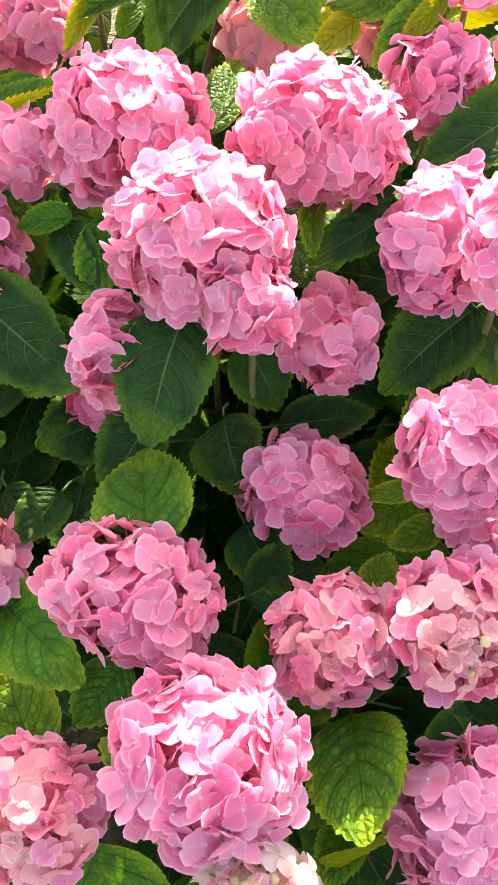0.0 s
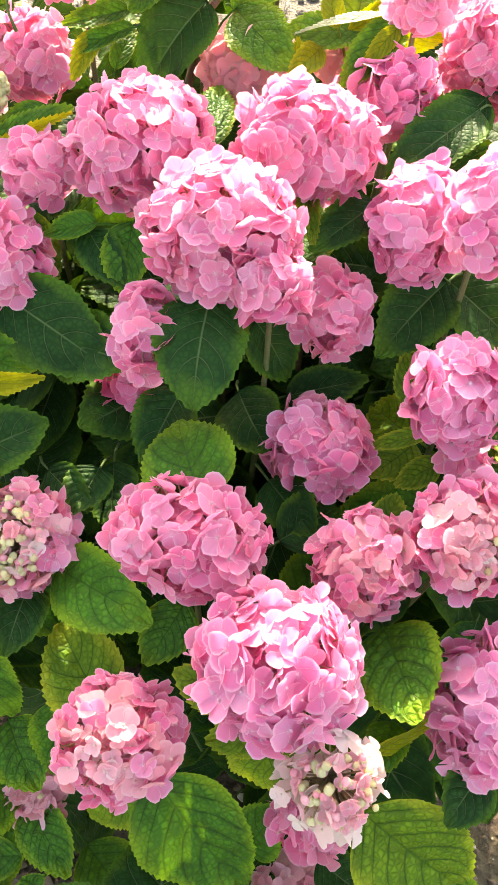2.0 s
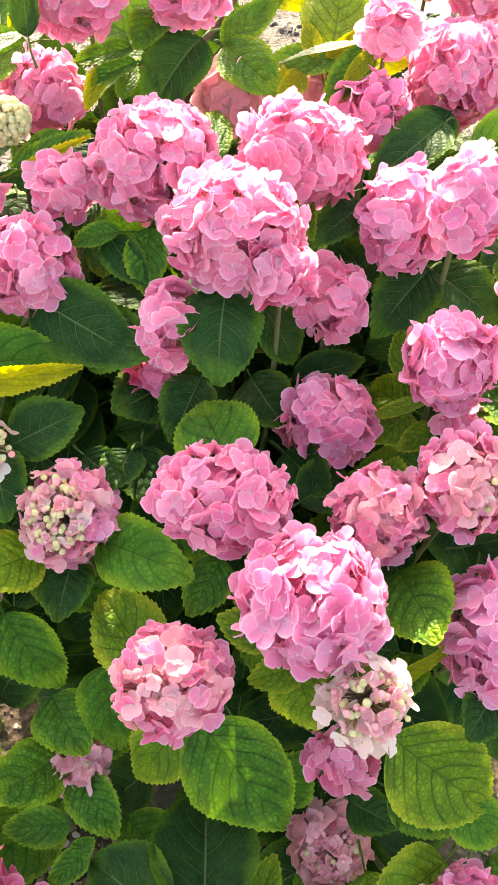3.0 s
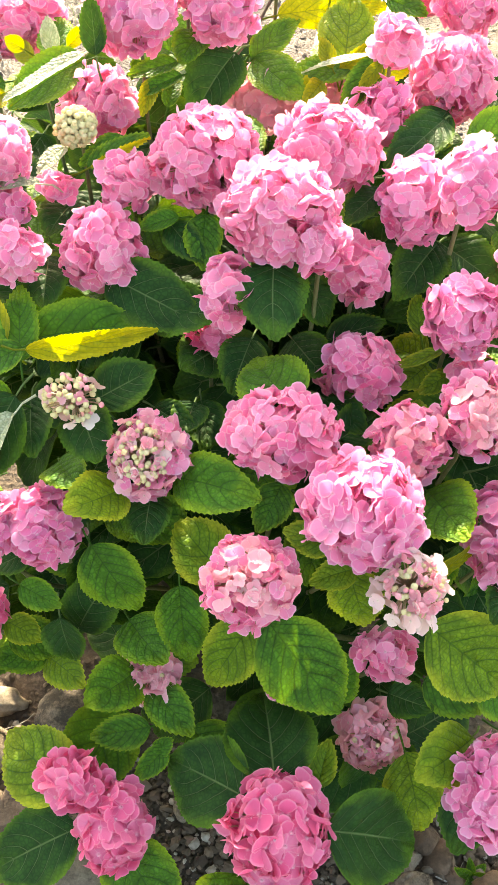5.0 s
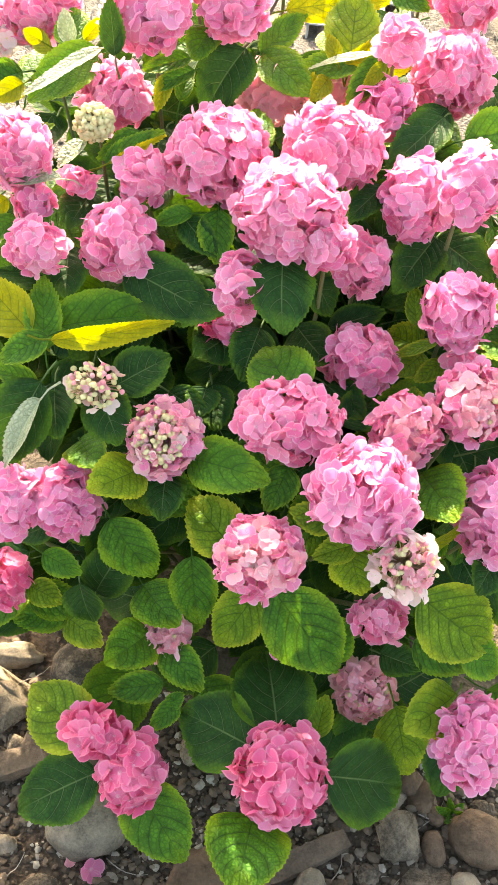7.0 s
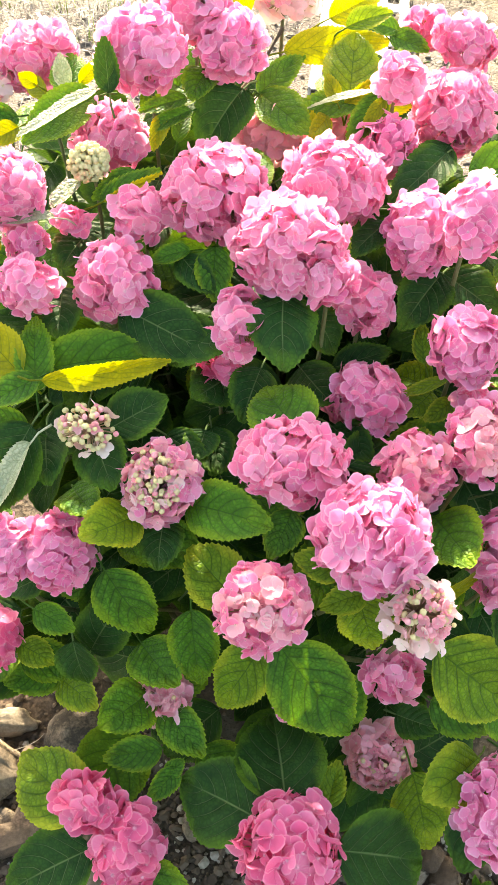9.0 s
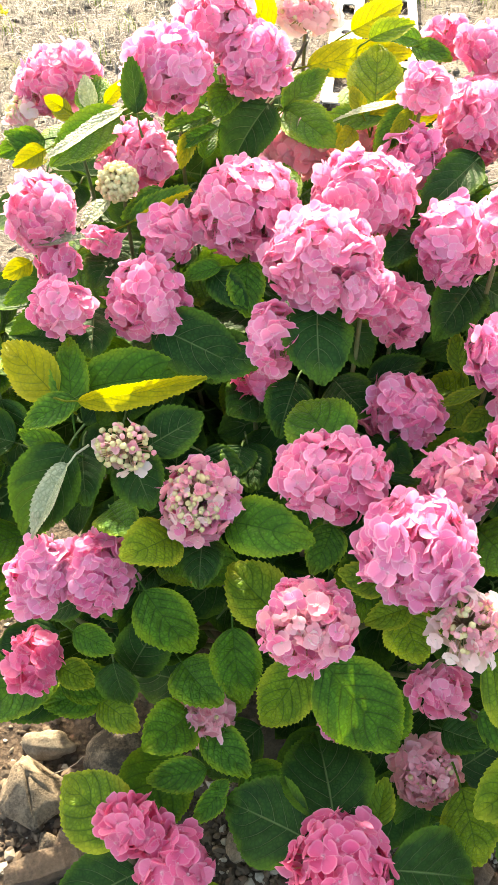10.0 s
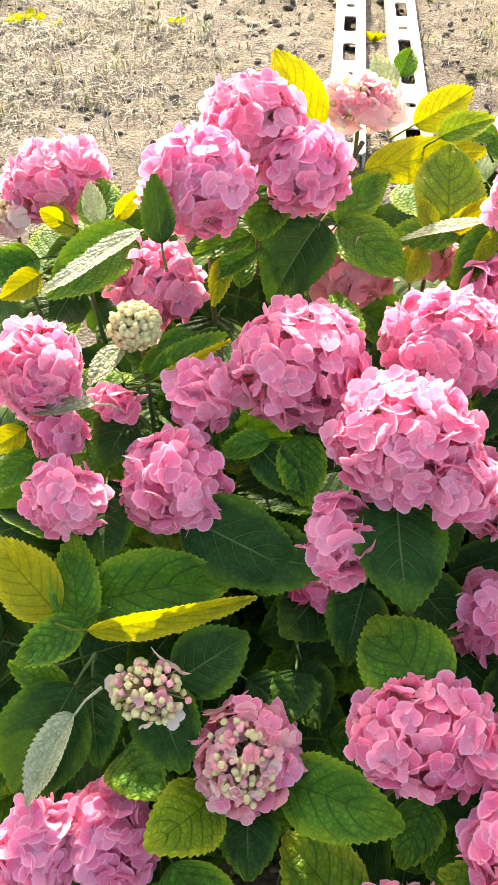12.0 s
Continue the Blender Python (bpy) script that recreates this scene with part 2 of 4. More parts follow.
def soil_material():
    m, nodes, links = material("garden_soil")
    shader = nodes["Principled BSDF"]
    coord = nodes.new("ShaderNodeTexCoord").outputs["Object"]
    parts = nodes.new("ShaderNodeSeparateXYZ")
    links.new(coord, parts.inputs[0])
    broad = node(nodes, "ShaderNodeTexNoise", Scale=3.0, Detail=6.0, Roughness=0.65)
    fine = node(nodes, "ShaderNodeTexNoise", Scale=70.0, Detail=9.0, Roughness=0.8)
    crumb = node(nodes, "ShaderNodeTexVoronoi", Scale=85.0)
    for t in (broad, fine, crumb):
        links.new(coord, t.inputs["Vector"])
    # darker brown mix in front, paler mix behind the bush
    near_soil = blend(nodes, links, ramp(nodes, links, fine.outputs[0], 0.32, 0.70), (0.018, 0.011, 0.007), (0.130, 0.086, 0.058))
    dry = blend(nodes, links, ramp(nodes, links, fine.outputs[0], 0.30, 0.68), (0.038, 0.030, 0.026), (0.190, 0.155, 0.135))
    edge = calc(nodes, links, "ADD", parts.outputs[1], calc(nodes, links, "MULTIPLY", broad.outputs[0], 0.8))
    colour = blend(nodes, links, ramp(nodes, links, edge, 0.9, 1.5), near_soil, dry)
    colour = blend(nodes, links, calc(nodes, links, "MULTIPLY", ramp(nodes, links, broad.outputs[0], 0.52, 0.66), 0.45), colour, (0.17, 0.15, 0.08))
    wide = node(nodes, "ShaderNodeTexNoise", Scale=1.6, Detail=4.0, Roughness=0.6)
    links.new(coord, wide.inputs["Vector"])
    colour = blend(nodes, links, calc(nodes, links, "MULTIPLY", ramp(nodes, links, wide.outputs[0], 0.46, 0.66), 0.6), colour, (0.055, 0.042, 0.030))
    links.new(colour, shader.inputs["Base Color"])
    shader.inputs["Roughness"].default_value = 0.95
    b = node(nodes, "ShaderNodeBump", Strength=0.8, Distance=0.012)
    links.new(calc(nodes, links, "ADD", fine.outputs[0], crumb.outputs[0]), b.inputs["Height"])
    links.new(b.outputs[0], shader.inputs["Normal"])
    return m


SOIL = soil_material()


# ---- mesh helpers ----
def mesh_of(name, verts, faces, mat, uvs=None, smooth=True):
    me = bpy.data.meshes.new(name)
    me.from_pydata(verts, [], faces)
    me.materials.append(mat)
    if uvs is not None:
        layer = me.uv_layers.new(name="UVMap")
        index = np.empty(len(me.loops), dtype=np.int32)
        me.loops.foreach_get("vertex_index", index)
        layer.data.foreach_set("uv", np.asarray(uvs, dtype=np.float32)[index].ravel())
    if smooth:
        me.polygons.foreach_set("use_smooth", [True] * len(me.polygons))
    return me


def part_mesh(name, me, parent, m, label=""):
    """One mesh object under a thing or a part; m is its pose in the world."""
    ob = new(name, me)
    ob.parent = parent
    ob.matrix_basis = WORLD_OF[parent.name].inverted() @ m
    WORLD_OF[ob.name] = m
    return tagged(ob, label)


WORLD_OF = {}


def thing(name, x, y, z, label, category, group=""):
    ob = new(name)
    ob.empty_display_size = 0.05
    ob.matrix_basis = pose(x, y, z)
    WORLD_OF[ob.name] = ob.matrix_basis.copy()
    return tagged(ob, label, category, group)


def tube(points, radii, sides=6):
    """Vertices and faces of a tapered tube along points."""
    verts, faces = [], []
    for i, p in enumerate(points):
        ahead = (points[min(i + 1, len(points) - 1)] - points[max(i - 1, 0)]).normalized()
        one = ahead.orthogonal().normalized()
        two = ahead.cross(one)
        for k in range(sides):
            a = 2 * math.pi * k / sides
            verts.append(p + radii[i] * (math.cos(a) * one + math.sin(a) * two))
    for i in range(len(points) - 1):
        for k in range(sides):
            j = (k + 1) % sides
            faces.append((i * sides + k, i * sides + j, (i + 1) * sides + j, (i + 1) * sides + k))
    return verts, faces


def basis(origin, y_axis, z_hint):
    """A pose whose y runs along y_axis and whose z leans to z_hint."""
    y = y_axis.normalized()
    z = z_hint - y * z_hint.dot(y)
    z = z.normalized() if z.length > 1e-4 else y.orthogonal().normalized()
    x = y.cross(z)
    m = Matrix((x, y, z)).transposed().to_4x4()
    m.translation = origin
    return m


# ---- florets ----
def floret_shape(rng, sepals=4, cup=0.25, ripple=0.1, bud=0.10, rows=3, cols=6):
    """Four broad fan-shaped sepals, overlapping, round a small bead, one unit from heart to tip."""
    verts, faces, uvs = [], [], []
    for s in range(sepals):
        turn = 2 * math.pi * (s + rng.uniform(-0.06, 0.06)) / sepals
        size, spread = rng.uniform(0.88, 1.06), radians(rng.uniform(50, 58) * (1 if sepals == 4 else 1.25))
        lift, own, ph = rng.uniform(-0.03, 0.03) + 0.09 * (s % 2), cup + rng.uniform(-0.12, 0.12), rng.uniform(0, 6.3)
        crease, point = rng.uniform(-0.02, 0.10), rng.uniform(-0.03, 0.13)
        at = len(verts)
        for i in range(rows + 1):
            v = (i / rows) ** 0.85
            for j in range(cols + 1):
                u = 2 * j / cols - 1
                a = abs(u)
                r = size * v * (1 - 0.15 * a * a - 0.14 * a ** 6 + point * (1 - a) ** 2 + 0.035 * math.sin(6 * u + ph))
                x, y = r * math.cos(spread * u), r * math.sin(spread * u)
                z = lift * v + own * r * r * 0.6 + crease * abs(y) * (1 if own > 0 else -1)
                z += ripple * v * v * math.sin(3.4 * u + ph + 1.5 * v)
                verts.append((math.cos(turn) * x - math.sin(turn) * y, math.sin(turn) * x + math.cos(turn) * y, z))
                uvs.append((0.5 * u, v))
        for i in range(rows):
            for j in range(cols):
                a = at + i * (cols + 1) + j
                faces.append((a, a + 1, a + cols + 2, a + cols + 1))
    if bud:
        at, ring = len(verts), 6
        for h, r in ((-0.02, 1.0), (0.08, 0.95), (0.15, 0.45)):
            for k in range(ring):
                a = 2 * math.pi * k / ring
                verts.append((bud * r * math.cos(a), bud * r * math.sin(a), h))
                uvs.append((0.0, 0.0))
        for i in range(2):
            for k in range(ring):
                j = (k + 1) % ring
                faces.append((at + i * ring + k, at + i * ring + j, at + (i + 1) * ring + j, at + (i + 1) * ring + k))
        faces.append(tuple(at + 2 * ring + k for k in range(ring)))
    return verts, faces, uvs


def floret_mesh(name, mat, rng, *shape):
    verts, faces, uvs = floret_shape(rng, *shape)
    return mesh_of(name, verts, faces, mat, uvs)


def bud_mesh(name, mat, rng):
    """A closed floret: a small pointed ball of folded sepals."""
    bm = bmesh.new()
    bmesh.ops.create_icosphere(bm, subdivisions=2, radius=0.5)
    for v in bm.verts:
        a = math.atan2(v.co.y, v.co.x)
        fold = 1 + 0.09 * math.cos(4 * a)
        v.co.x, v.co.y, v.co.z = v.co.x * fold, v.co.y * fold, v.co.z * 0.9 + 0.3
    verts = [tuple(v.co) for v in bm.verts]
    bm.verts.index_update()
    faces = [tuple(v.index for v in f.verts) for f in bm.faces]
    bm.free()
    return mesh_of(name, verts, faces, mat, [(0.3 * v[0], 0.25 + 0.5 * max(v[2], 0)) for v in verts])


def floret_set(name, mat):
    rng = random.Random(name)
    kinds = [(4, 0.02, 0.07), (4, 0.20, 0.08), (4, -0.24, 0.08), (4, 0.10, 0.12), (4, 0.40, 0.08), (3, 0.24, 0.09), (4, -0.10, 0.08), (4, 0.05, 0.14)]
    return [floret_mesh(name, mat, rng, *k) for k in kinds]


FLORETS = {
    "pink": floret_set("floret_pink", PETAL_PINK),
    "lilac": floret_set("floret_lilac", PETAL_LILAC),
    "deep": floret_set("floret_deep", PETAL_DEEP),
    "pale": floret_set("floret_pale", PETAL_PALE),
    "cream": floret_set("floret_cream", PETAL_CREAM),
    "blush": floret_set("floret_blush", PETAL_BLUSH),
}
# plainer florets for the sheltered side of a head
HIDDEN_FLORETS = [floret_shape(random.Random(k), 4, c, 0.06, 0.0, 2, 4) for k, c in enumerate((0.05, 0.25, -0.1))]
PETALS = {"pink": PETAL_PINK, "lilac": PETAL_LILAC, "deep": PETAL_DEEP, "pale": PETAL_PALE, "cream": PETAL_CREAM, "blush": PETAL_BLUSH}
BUDS = [bud_mesh("floret_bud", PETAL_CREAM, random.Random(3)), bud_mesh("floret_bud_pale", PETAL_PALE, random.Random(4))]
CUPS = {k: [floret_mesh("floret_cup", m, random.Random(k), 4, 0.75, 0.04, 0.16) for _ in range(3)] for k, m in (("cream", PETAL_BLUSH), ("pale", PETAL_PALE))}

CORE = Vector((0.0, 0.42, 0.30))
HEADS = []
OUT = Vector((0.03, -0.72, 0.69)).normalized()


def flower_head(plant, x, y, z, rx, ry, colour="pink", young=0.0, label="", reach=128.0, size=0.0155, facing=None, full=1.0, buds=0.35):
    """A mophead of florets on thin stalks. young: the share of its crown, in degrees, that is still cream buds."""
    rng = random.Random("%.3f %.3f" % (x, z))
    centre = Vector((x, y, z))
    axis = Vector(facing) if facing else (centre - CORE) * Vector((0.9, 0.9, 0.6)) + Vector((0, -0.08, 0.42))
    m = basis(centre, Vector((0, 0.75, 0.65)), axis)
    m = basis(centre, m.to_3x3() @ Vector((0, 1, 0)), axis)
    ry *= 0.94
    deep = min(rx, ry) * 0.92
    area = (rx * ry + rx * deep + ry * deep) / 3 * 4 * math.pi * (1 - math.cos(radians(reach))) / 2
    count = max(7, int(full * area / (size * size * 1.02)))
    spots, root = [], Vector((0, 0, -deep * 0.75))
    for i in range(count):
        c = 1 - (i + 0.5) / count * (1 - math.cos(radians(reach)))
        tilt = math.acos(max(-1, min(1, c))) + rng.uniform(-0.07, 0.07)
        a = i * 2.39996 + rng.uniform(-0.22, 0.22)
        n = Vector((math.sin(tilt) * math.cos(a), math.sin(tilt) * math.sin(a), math.cos(tilt)))
        fill = rng.uniform(0.83, 0.98)
        inner = math.degrees(tilt) < young
        p = Vector((n.x * rx, n.y * ry, n.z * deep)) * (fill if not inner else rng.uniform(0.78, 0.92))
        spots.append((p, n, inner, math.degrees(tilt), False))
    # a deeper layer that closes the gaps
    for i in range(int(count * 0.42)):
        n = Vector((rng.gauss(0, 1), rng.gauss(0, 1), rng.gauss(0.45, 1))).normalized()
        spots.append((Vector((n.x * rx, n.y * ry, n.z * deep)) * rng.uniform(0.5, 0.68), n, math.degrees(n.angle(Vector((0, 0, 1)))) < young, 60, True))
    if young:
        for i in range(int(count * (1.0 + 2.4 * buds) * (1 - math.cos(radians(young))))):
            tilt, a = radians(young) * math.sqrt(rng.random()), rng.uniform(0, 6.3)
            n = Vector((math.sin(tilt) * math.cos(a), math.sin(tilt) * math.sin(a), math.cos(tilt)))
            spots.append((Vector((n.x * rx, n.y * ry, n.z * deep)) * rng.uniform(0.66, 0.86), n, True, 10, False))
    verts, faces = [], []
    for p, n, *_ in spots:
        v, f = tube([root * 0.6, root * 0.2 + p * 0.45, p * 0.98], [0.0016, 0.0011, 0.0009], 3)
        faces += [tuple(i + len(verts) for i in q) for q in f]
        verts += v
    head = part_mesh("flower_head", mesh_of("flower_stalks", [tuple(v) for v in verts], faces, STALK), plant, m, label)
    turned = m.to_3x3()
    verts, faces, uvs = [], [], []
    for p, n, inner, tilt, deeper in spots:
        up = (n + Vector((rng.gauss(0, 0.20), rng.gauss(0, 0.20), rng.gauss(0, 0.20)))).normalized()
        spin = Vector((rng.gauss(0, 1), rng.gauss(0, 1), rng.gauss(0, 1)))
        if not inner and (deeper or (turned @ n).dot(OUT) < -0.30):
            s = size * rng.uniform(0.86, 1.15)
            at, shape = basis(p, spin, up), rng.choice(HIDDEN_FLORETS)
            faces += [tuple(i + len(verts) for i in q) for q in shape[1]]
            verts += [tuple(at @ (Vector(v) * s)) for v in shape[0]]
            uvs += shape[2]
            continue
        if inner and colour == "cream":
            me, s = BUDS[0], size * rng.uniform(0.50, 0.80)
        elif inner and rng.random() < buds:
            me, s = BUDS[rng.random() < 0.25], size * rng.uniform(0.36, 0.54)
        elif inner:
            me, s = rng.choice(CUPS["cream" if rng.random() < 0.02 + 0.25 * buds else "pale"]), size * rng.uniform(0.42, 0.62)
        else:
            kind = colour
            if young and colour != "blush" and tilt < young + 35 and rng.random() < 0.6:
                kind = "pale"
            me, s = rng.choice(FLORETS[kind]), size * rng.uniform(0.70, 1.16) * (0.85 if young else 1)
        part_mesh("floret", me, head, m @ basis(p, spin, up) @ Matrix.Diagonal((s, s, s, 1)))
    if verts:
        inside = part_mesh("floret_mass", mesh_of("floret_mass", verts, faces, PETALS[colour], uvs), head, m)
        inside["kind"] = "stuff"
    HEADS.append((plant, centre, m.to_3x3() @ Vector((0, 0, 1)), deep))
    return head


# ---- leaves ----
def leaf_shape(length, width, rng, fold=0.25, droop=0.22, curl=0.0, petiole=0.03, rows=54, cheap=False):
    """Toothed ovate blade along y, with sunken side veins and a stalk behind its base."""
    half_cols = (0.5, 1.0) if cheap else (0.08, 0.24, 0.40, 0.56, 0.72, 0.88, 1.0)
    cols = tuple(-c for c in reversed(half_cols)) + (0.0,) + half_cols
    verts, faces, uvs = [], [], []
    lean, wave, ph = rng.uniform(-0.10, 0.10), rng.uniform(0.02, 0.05), rng.uniform(0, 6.3)
    teeth = max(10, int(length / 0.0062))
    peak = 0.39 ** 0.55 * 0.61 ** 0.86
    for i in range(rows + 1):
        v = i / rows
        half = 0.5 * width * (v ** 0.55 * (1 - v) ** 0.86) / peak
        saw = (v * teeth) % 1.0
        for u in cols:
            a = abs(u)
            x = half * u
            y = v * length
            if a == 1.0 and 0.03 < v < 0.985:
                x += math.copysign(0.0030 * saw * min(1, length / 0.10), u)
                y += 0.0022 * saw
            phase = (v ** 0.85 * 6.6 - 2.3 * a ** 1.25) % 1.0
            puff = 0 if cheap else math.sin(math.pi * phase) * (1 - a * 0.7) * min(1, a * 4) * 0.028 * width
            z = fold * abs(x) + puff - droop * length * v * v
            z -= curl * (a * a) * half * (0.5 + 0.5 * v) * (1 if u > 0 else 0.3)
            z += wave * width * a * math.sin(9 * v + ph + (1.6 if u > 0 else 0))
            verts.append((x + lean * length * v * v, y, z))
            uvs.append((u, v))
    n = len(cols)
    for i in range(rows):
        for j in range(n - 1):
            faces.append((i * n + j, i * n + j + 1, (i + 1) * n + j + 1, (i + 1) * n + j))
    if petiole:
        v, f = tube([Vector((0, 0.006, -0.0006)), Vector((0, -petiole * 0.5, -petiole * 0.12)), Vector((0, -petiole, -petiole * 0.5))], [0.0011, 0.0014, 0.0018], 5)
        faces += [tuple(k + len(verts) for k in q) for q in f]
        verts += [tuple(p) for p in v]
        uvs += [(0.0, 0.3)] * len(v)
    return verts, faces, uvs


LEAF_LABEL = {"p": "curled leaf showing its pale underside", "d": "dark green serrated leaf, deepened with shade in its colour", "g": "green serrated leaf", "c": "green leaf mottled with yellow", "y": "yellow-green leaf with sun glow mixed into its colour"}


LEAF_MIDDLES = []


def leaf(plant, base, tip, width, kind="g", roll=0.0, fold=None, droop=None, curl=0.0):
    rng = random.Random("%.3f %.3f %.3f" % base)
    b, t = Vector(base), Vector(tip)
    run = t - b
    fold = rng.uniform(0.10, 0.32) if fold is None else fold
    droop = rng.uniform(0.06, 0.20) if droop is None else droop
    m = basis(b, run, {"y": Vector((0.15, -0.88, 0.45)), "p": Vector((0, -0.15, 0.98))}.get(kind, Vector((0, -0.55, 0.83))))
    m = m @ pose(0, 0, 0, math.degrees(math.atan(droop)), roll + rng.uniform(-8, 8), 0)
    shape = leaf_shape(run.length * math.hypot(1, droop) * 0.98, width, rng, fold, droop, curl)
    LEAF_MIDDLES.append(b.lerp(t, 0.45))
    return part_mesh("leaf", mesh_of("leaf", shape[0], shape[1], LEAF[kind], shape[2]), plant, m, LEAF_LABEL[kind])


def stem(plant, top, foot, thick=0.0035):
    a, d = Vector(top), Vector(foot)
    pull = Vector((0, 0, -1)) * (a - d).length * 0.42
    b, c = a + pull, d - pull * 0.6
    points = []
    for i in range(11):
        s = i / 10
        points.append(a * (1 - s) ** 3 + b * 3 * s * (1 - s) ** 2 + c * 3 * s * s * (1 - s) + d * s ** 3)
    v, f = tube(points, [thick * (0.8 + 1.0 * i / 10) for i in range(11)], 6)
    return part_mesh("stem", mesh_of("stem", [tuple(p) for p in v], f, STEM), plant, Matrix())


# ---- the ground ----
def ground_height(x, y):
    near = 1 / (1 + (x * x + y * y) / 60)
    h = 0.022 * noise.noise((x * 2.1, y * 2.1, 0.3)) + 0.012 * noise.noise((x * 7, y * 7, 1.7)) + 0.006 * noise.noise((x * 19, y * 19, 4.1))
    if y > 1.0:
        h += min(1, y - 1.0) * (0.035 * noise.noise((x * 1.3, y * 1.3, 7.7)) + 0.034 * max(0, noise.noise((x * 4.3, y * 3.3, 2.2))) + 0.020 * noise.noise((x * 9, y * 9, 6.1)) + 0.012 * noise.noise((x * 22, y * 22, 8.1)))
    return h * near - 0.012


def build_ground():
    def lines(spans, far=150.0):
        axis = [spans[0][0]]
        for lo, hi, step in spans:
            count = max(1, round((hi - lo) / step))
            axis += [lo + (hi - lo) * (i + 1) / count for i in range(count)]
        grow = [0.06 * 1.22 ** i for i in range(32)]
        before, after = [axis[0]], [axis[-1]]
        for g in grow:
            before.append(before[-1] - g)
            after.append(after[-1] + g)
        return before[:0:-1] + axis + after[1:]

    xs = lines(((-2.6, -0.5, 0.032), (-0.5, 0.7, 0.014), (0.7, 2.0, 0.032)))
    ys = lines(((-0.8, 0.1, 0.014), (0.1, 2.0, 0.06), (2.0, 6.5, 0.032)))
    verts = [(x, y, ground_height(x, y)) for y in ys for x in xs]
    w = len(xs)
    faces = [(r * w + c, r * w + c + 1, (r + 1) * w + c + 1, (r + 1) * w + c) for r in range(len(ys) - 1) for c in range(w - 1)]
    tagged(new("ground", mesh_of("ground", verts, faces, SOIL)), "bare brown garden soil, dry and pale behind the bush", "soil", kind="structure")


build_ground()


# ---- loading ramps ----
def loading_ramp(x, y0, y1, width, slots, holes):
    """A channel-section ramp lying on the soil; its deck is pierced by slots and small holes."""
    top, wall = 0.05, 0.006
    ramp_thing = thing("loading_ramp", x, y0, 0.0, "long white perforated metal loading ramp on dry soil", "ramp", "pair of ramps")
    sw, sl, hw, hl = 0.056, 0.215, 0.042, 0.05
    cuts = sorted([(y - sl / 2, y + sl / 2, sw) for y in slots] + [(y - hl / 2, y + hl / 2, hw) for y in holes])
    verts, faces = [], []

    def box(xa, xb, ya, yb, za, zb):
        at = len(verts)
        verts.extend([(xa, ya, za), (xb, ya, za), (xb, yb, za), (xa, yb, za), (xa, ya, zb), (xb, ya, zb), (xb, yb, zb), (xa, yb, zb)])
        faces.extend([tuple(at + k for k in q) for q in ((0, 3, 2, 1), (4, 5, 6, 7), (0, 1, 5, 4), (1, 2, 6, 5), (2, 3, 7, 6), (3, 0, 4, 7))])

    h = width / 2
    side = 0.032
    box(-h, -side, 0, y1 - y0, top - wall, top)
    box(side, h, 0, y1 - y0, top - wall, top)
    at = 0.0
    for ya, yb, w in cuts:
        ya, yb = ya - y0, yb - y0
        box(-side, side, at, ya, top - wall, top)
        if w < 2 * side - 0.004:
            box(-side, -w / 2, ya, yb, top - wall, top)
            box(w / 2, side, ya, yb, top - wall, top)
        r = 0.014
        for sx in (-1, 1):
            for yy, sy in ((ya, 1), (yb, -1)):
                k = len(verts)
                cx = sx * min(w / 2, side)
                for z in (top - wall, top):
                    verts.extend([(cx, yy, z), (cx - sx * r, yy, z), (cx - sx * r * 0.3, yy + sy * r * 0.3, z), (cx, yy + sy * r, z)])
                faces.extend([(k, k + 1, k + 2, k + 3), (k + 4, k + 7, k + 6, k + 5), (k + 1, k + 5, k + 6, k + 2), (k + 2, k + 6, k + 7, k + 3)])
        at = yb
    box(-side, side, at, y1 - y0, top - wall, top)
    part_mesh("deck", mesh_of("ramp_deck", verts, faces, RAMP_PAINT, smooth=False), ramp_thing, pose(x, y0, 0))
    for sx in (-1, 1):
        verts, faces = [], []
        box(sx * h - 0.004, sx * h + 0.004, 0, y1 - y0, -0.02, top + 0.006)
        part_mesh("side_flange", mesh_of("ramp_flange", verts, faces, RAMP_PAINT, smooth=False), ramp_thing, pose(x, y0, 0))


loading_ramp(0.016, 2.45, 5.6, 0.130, (2.64, 2.98, 3.45, 3.82, 4.37, 4.82, 5.25), (2.80, 3.19, 4.085, 5.05))
loading_ramp(0.256, 2.45, 5.6, 0.128, (2.58, 3.22, 3.53, 4.06, 4.49, 4.95, 5.35), (2.90, 3.79, 4.72))


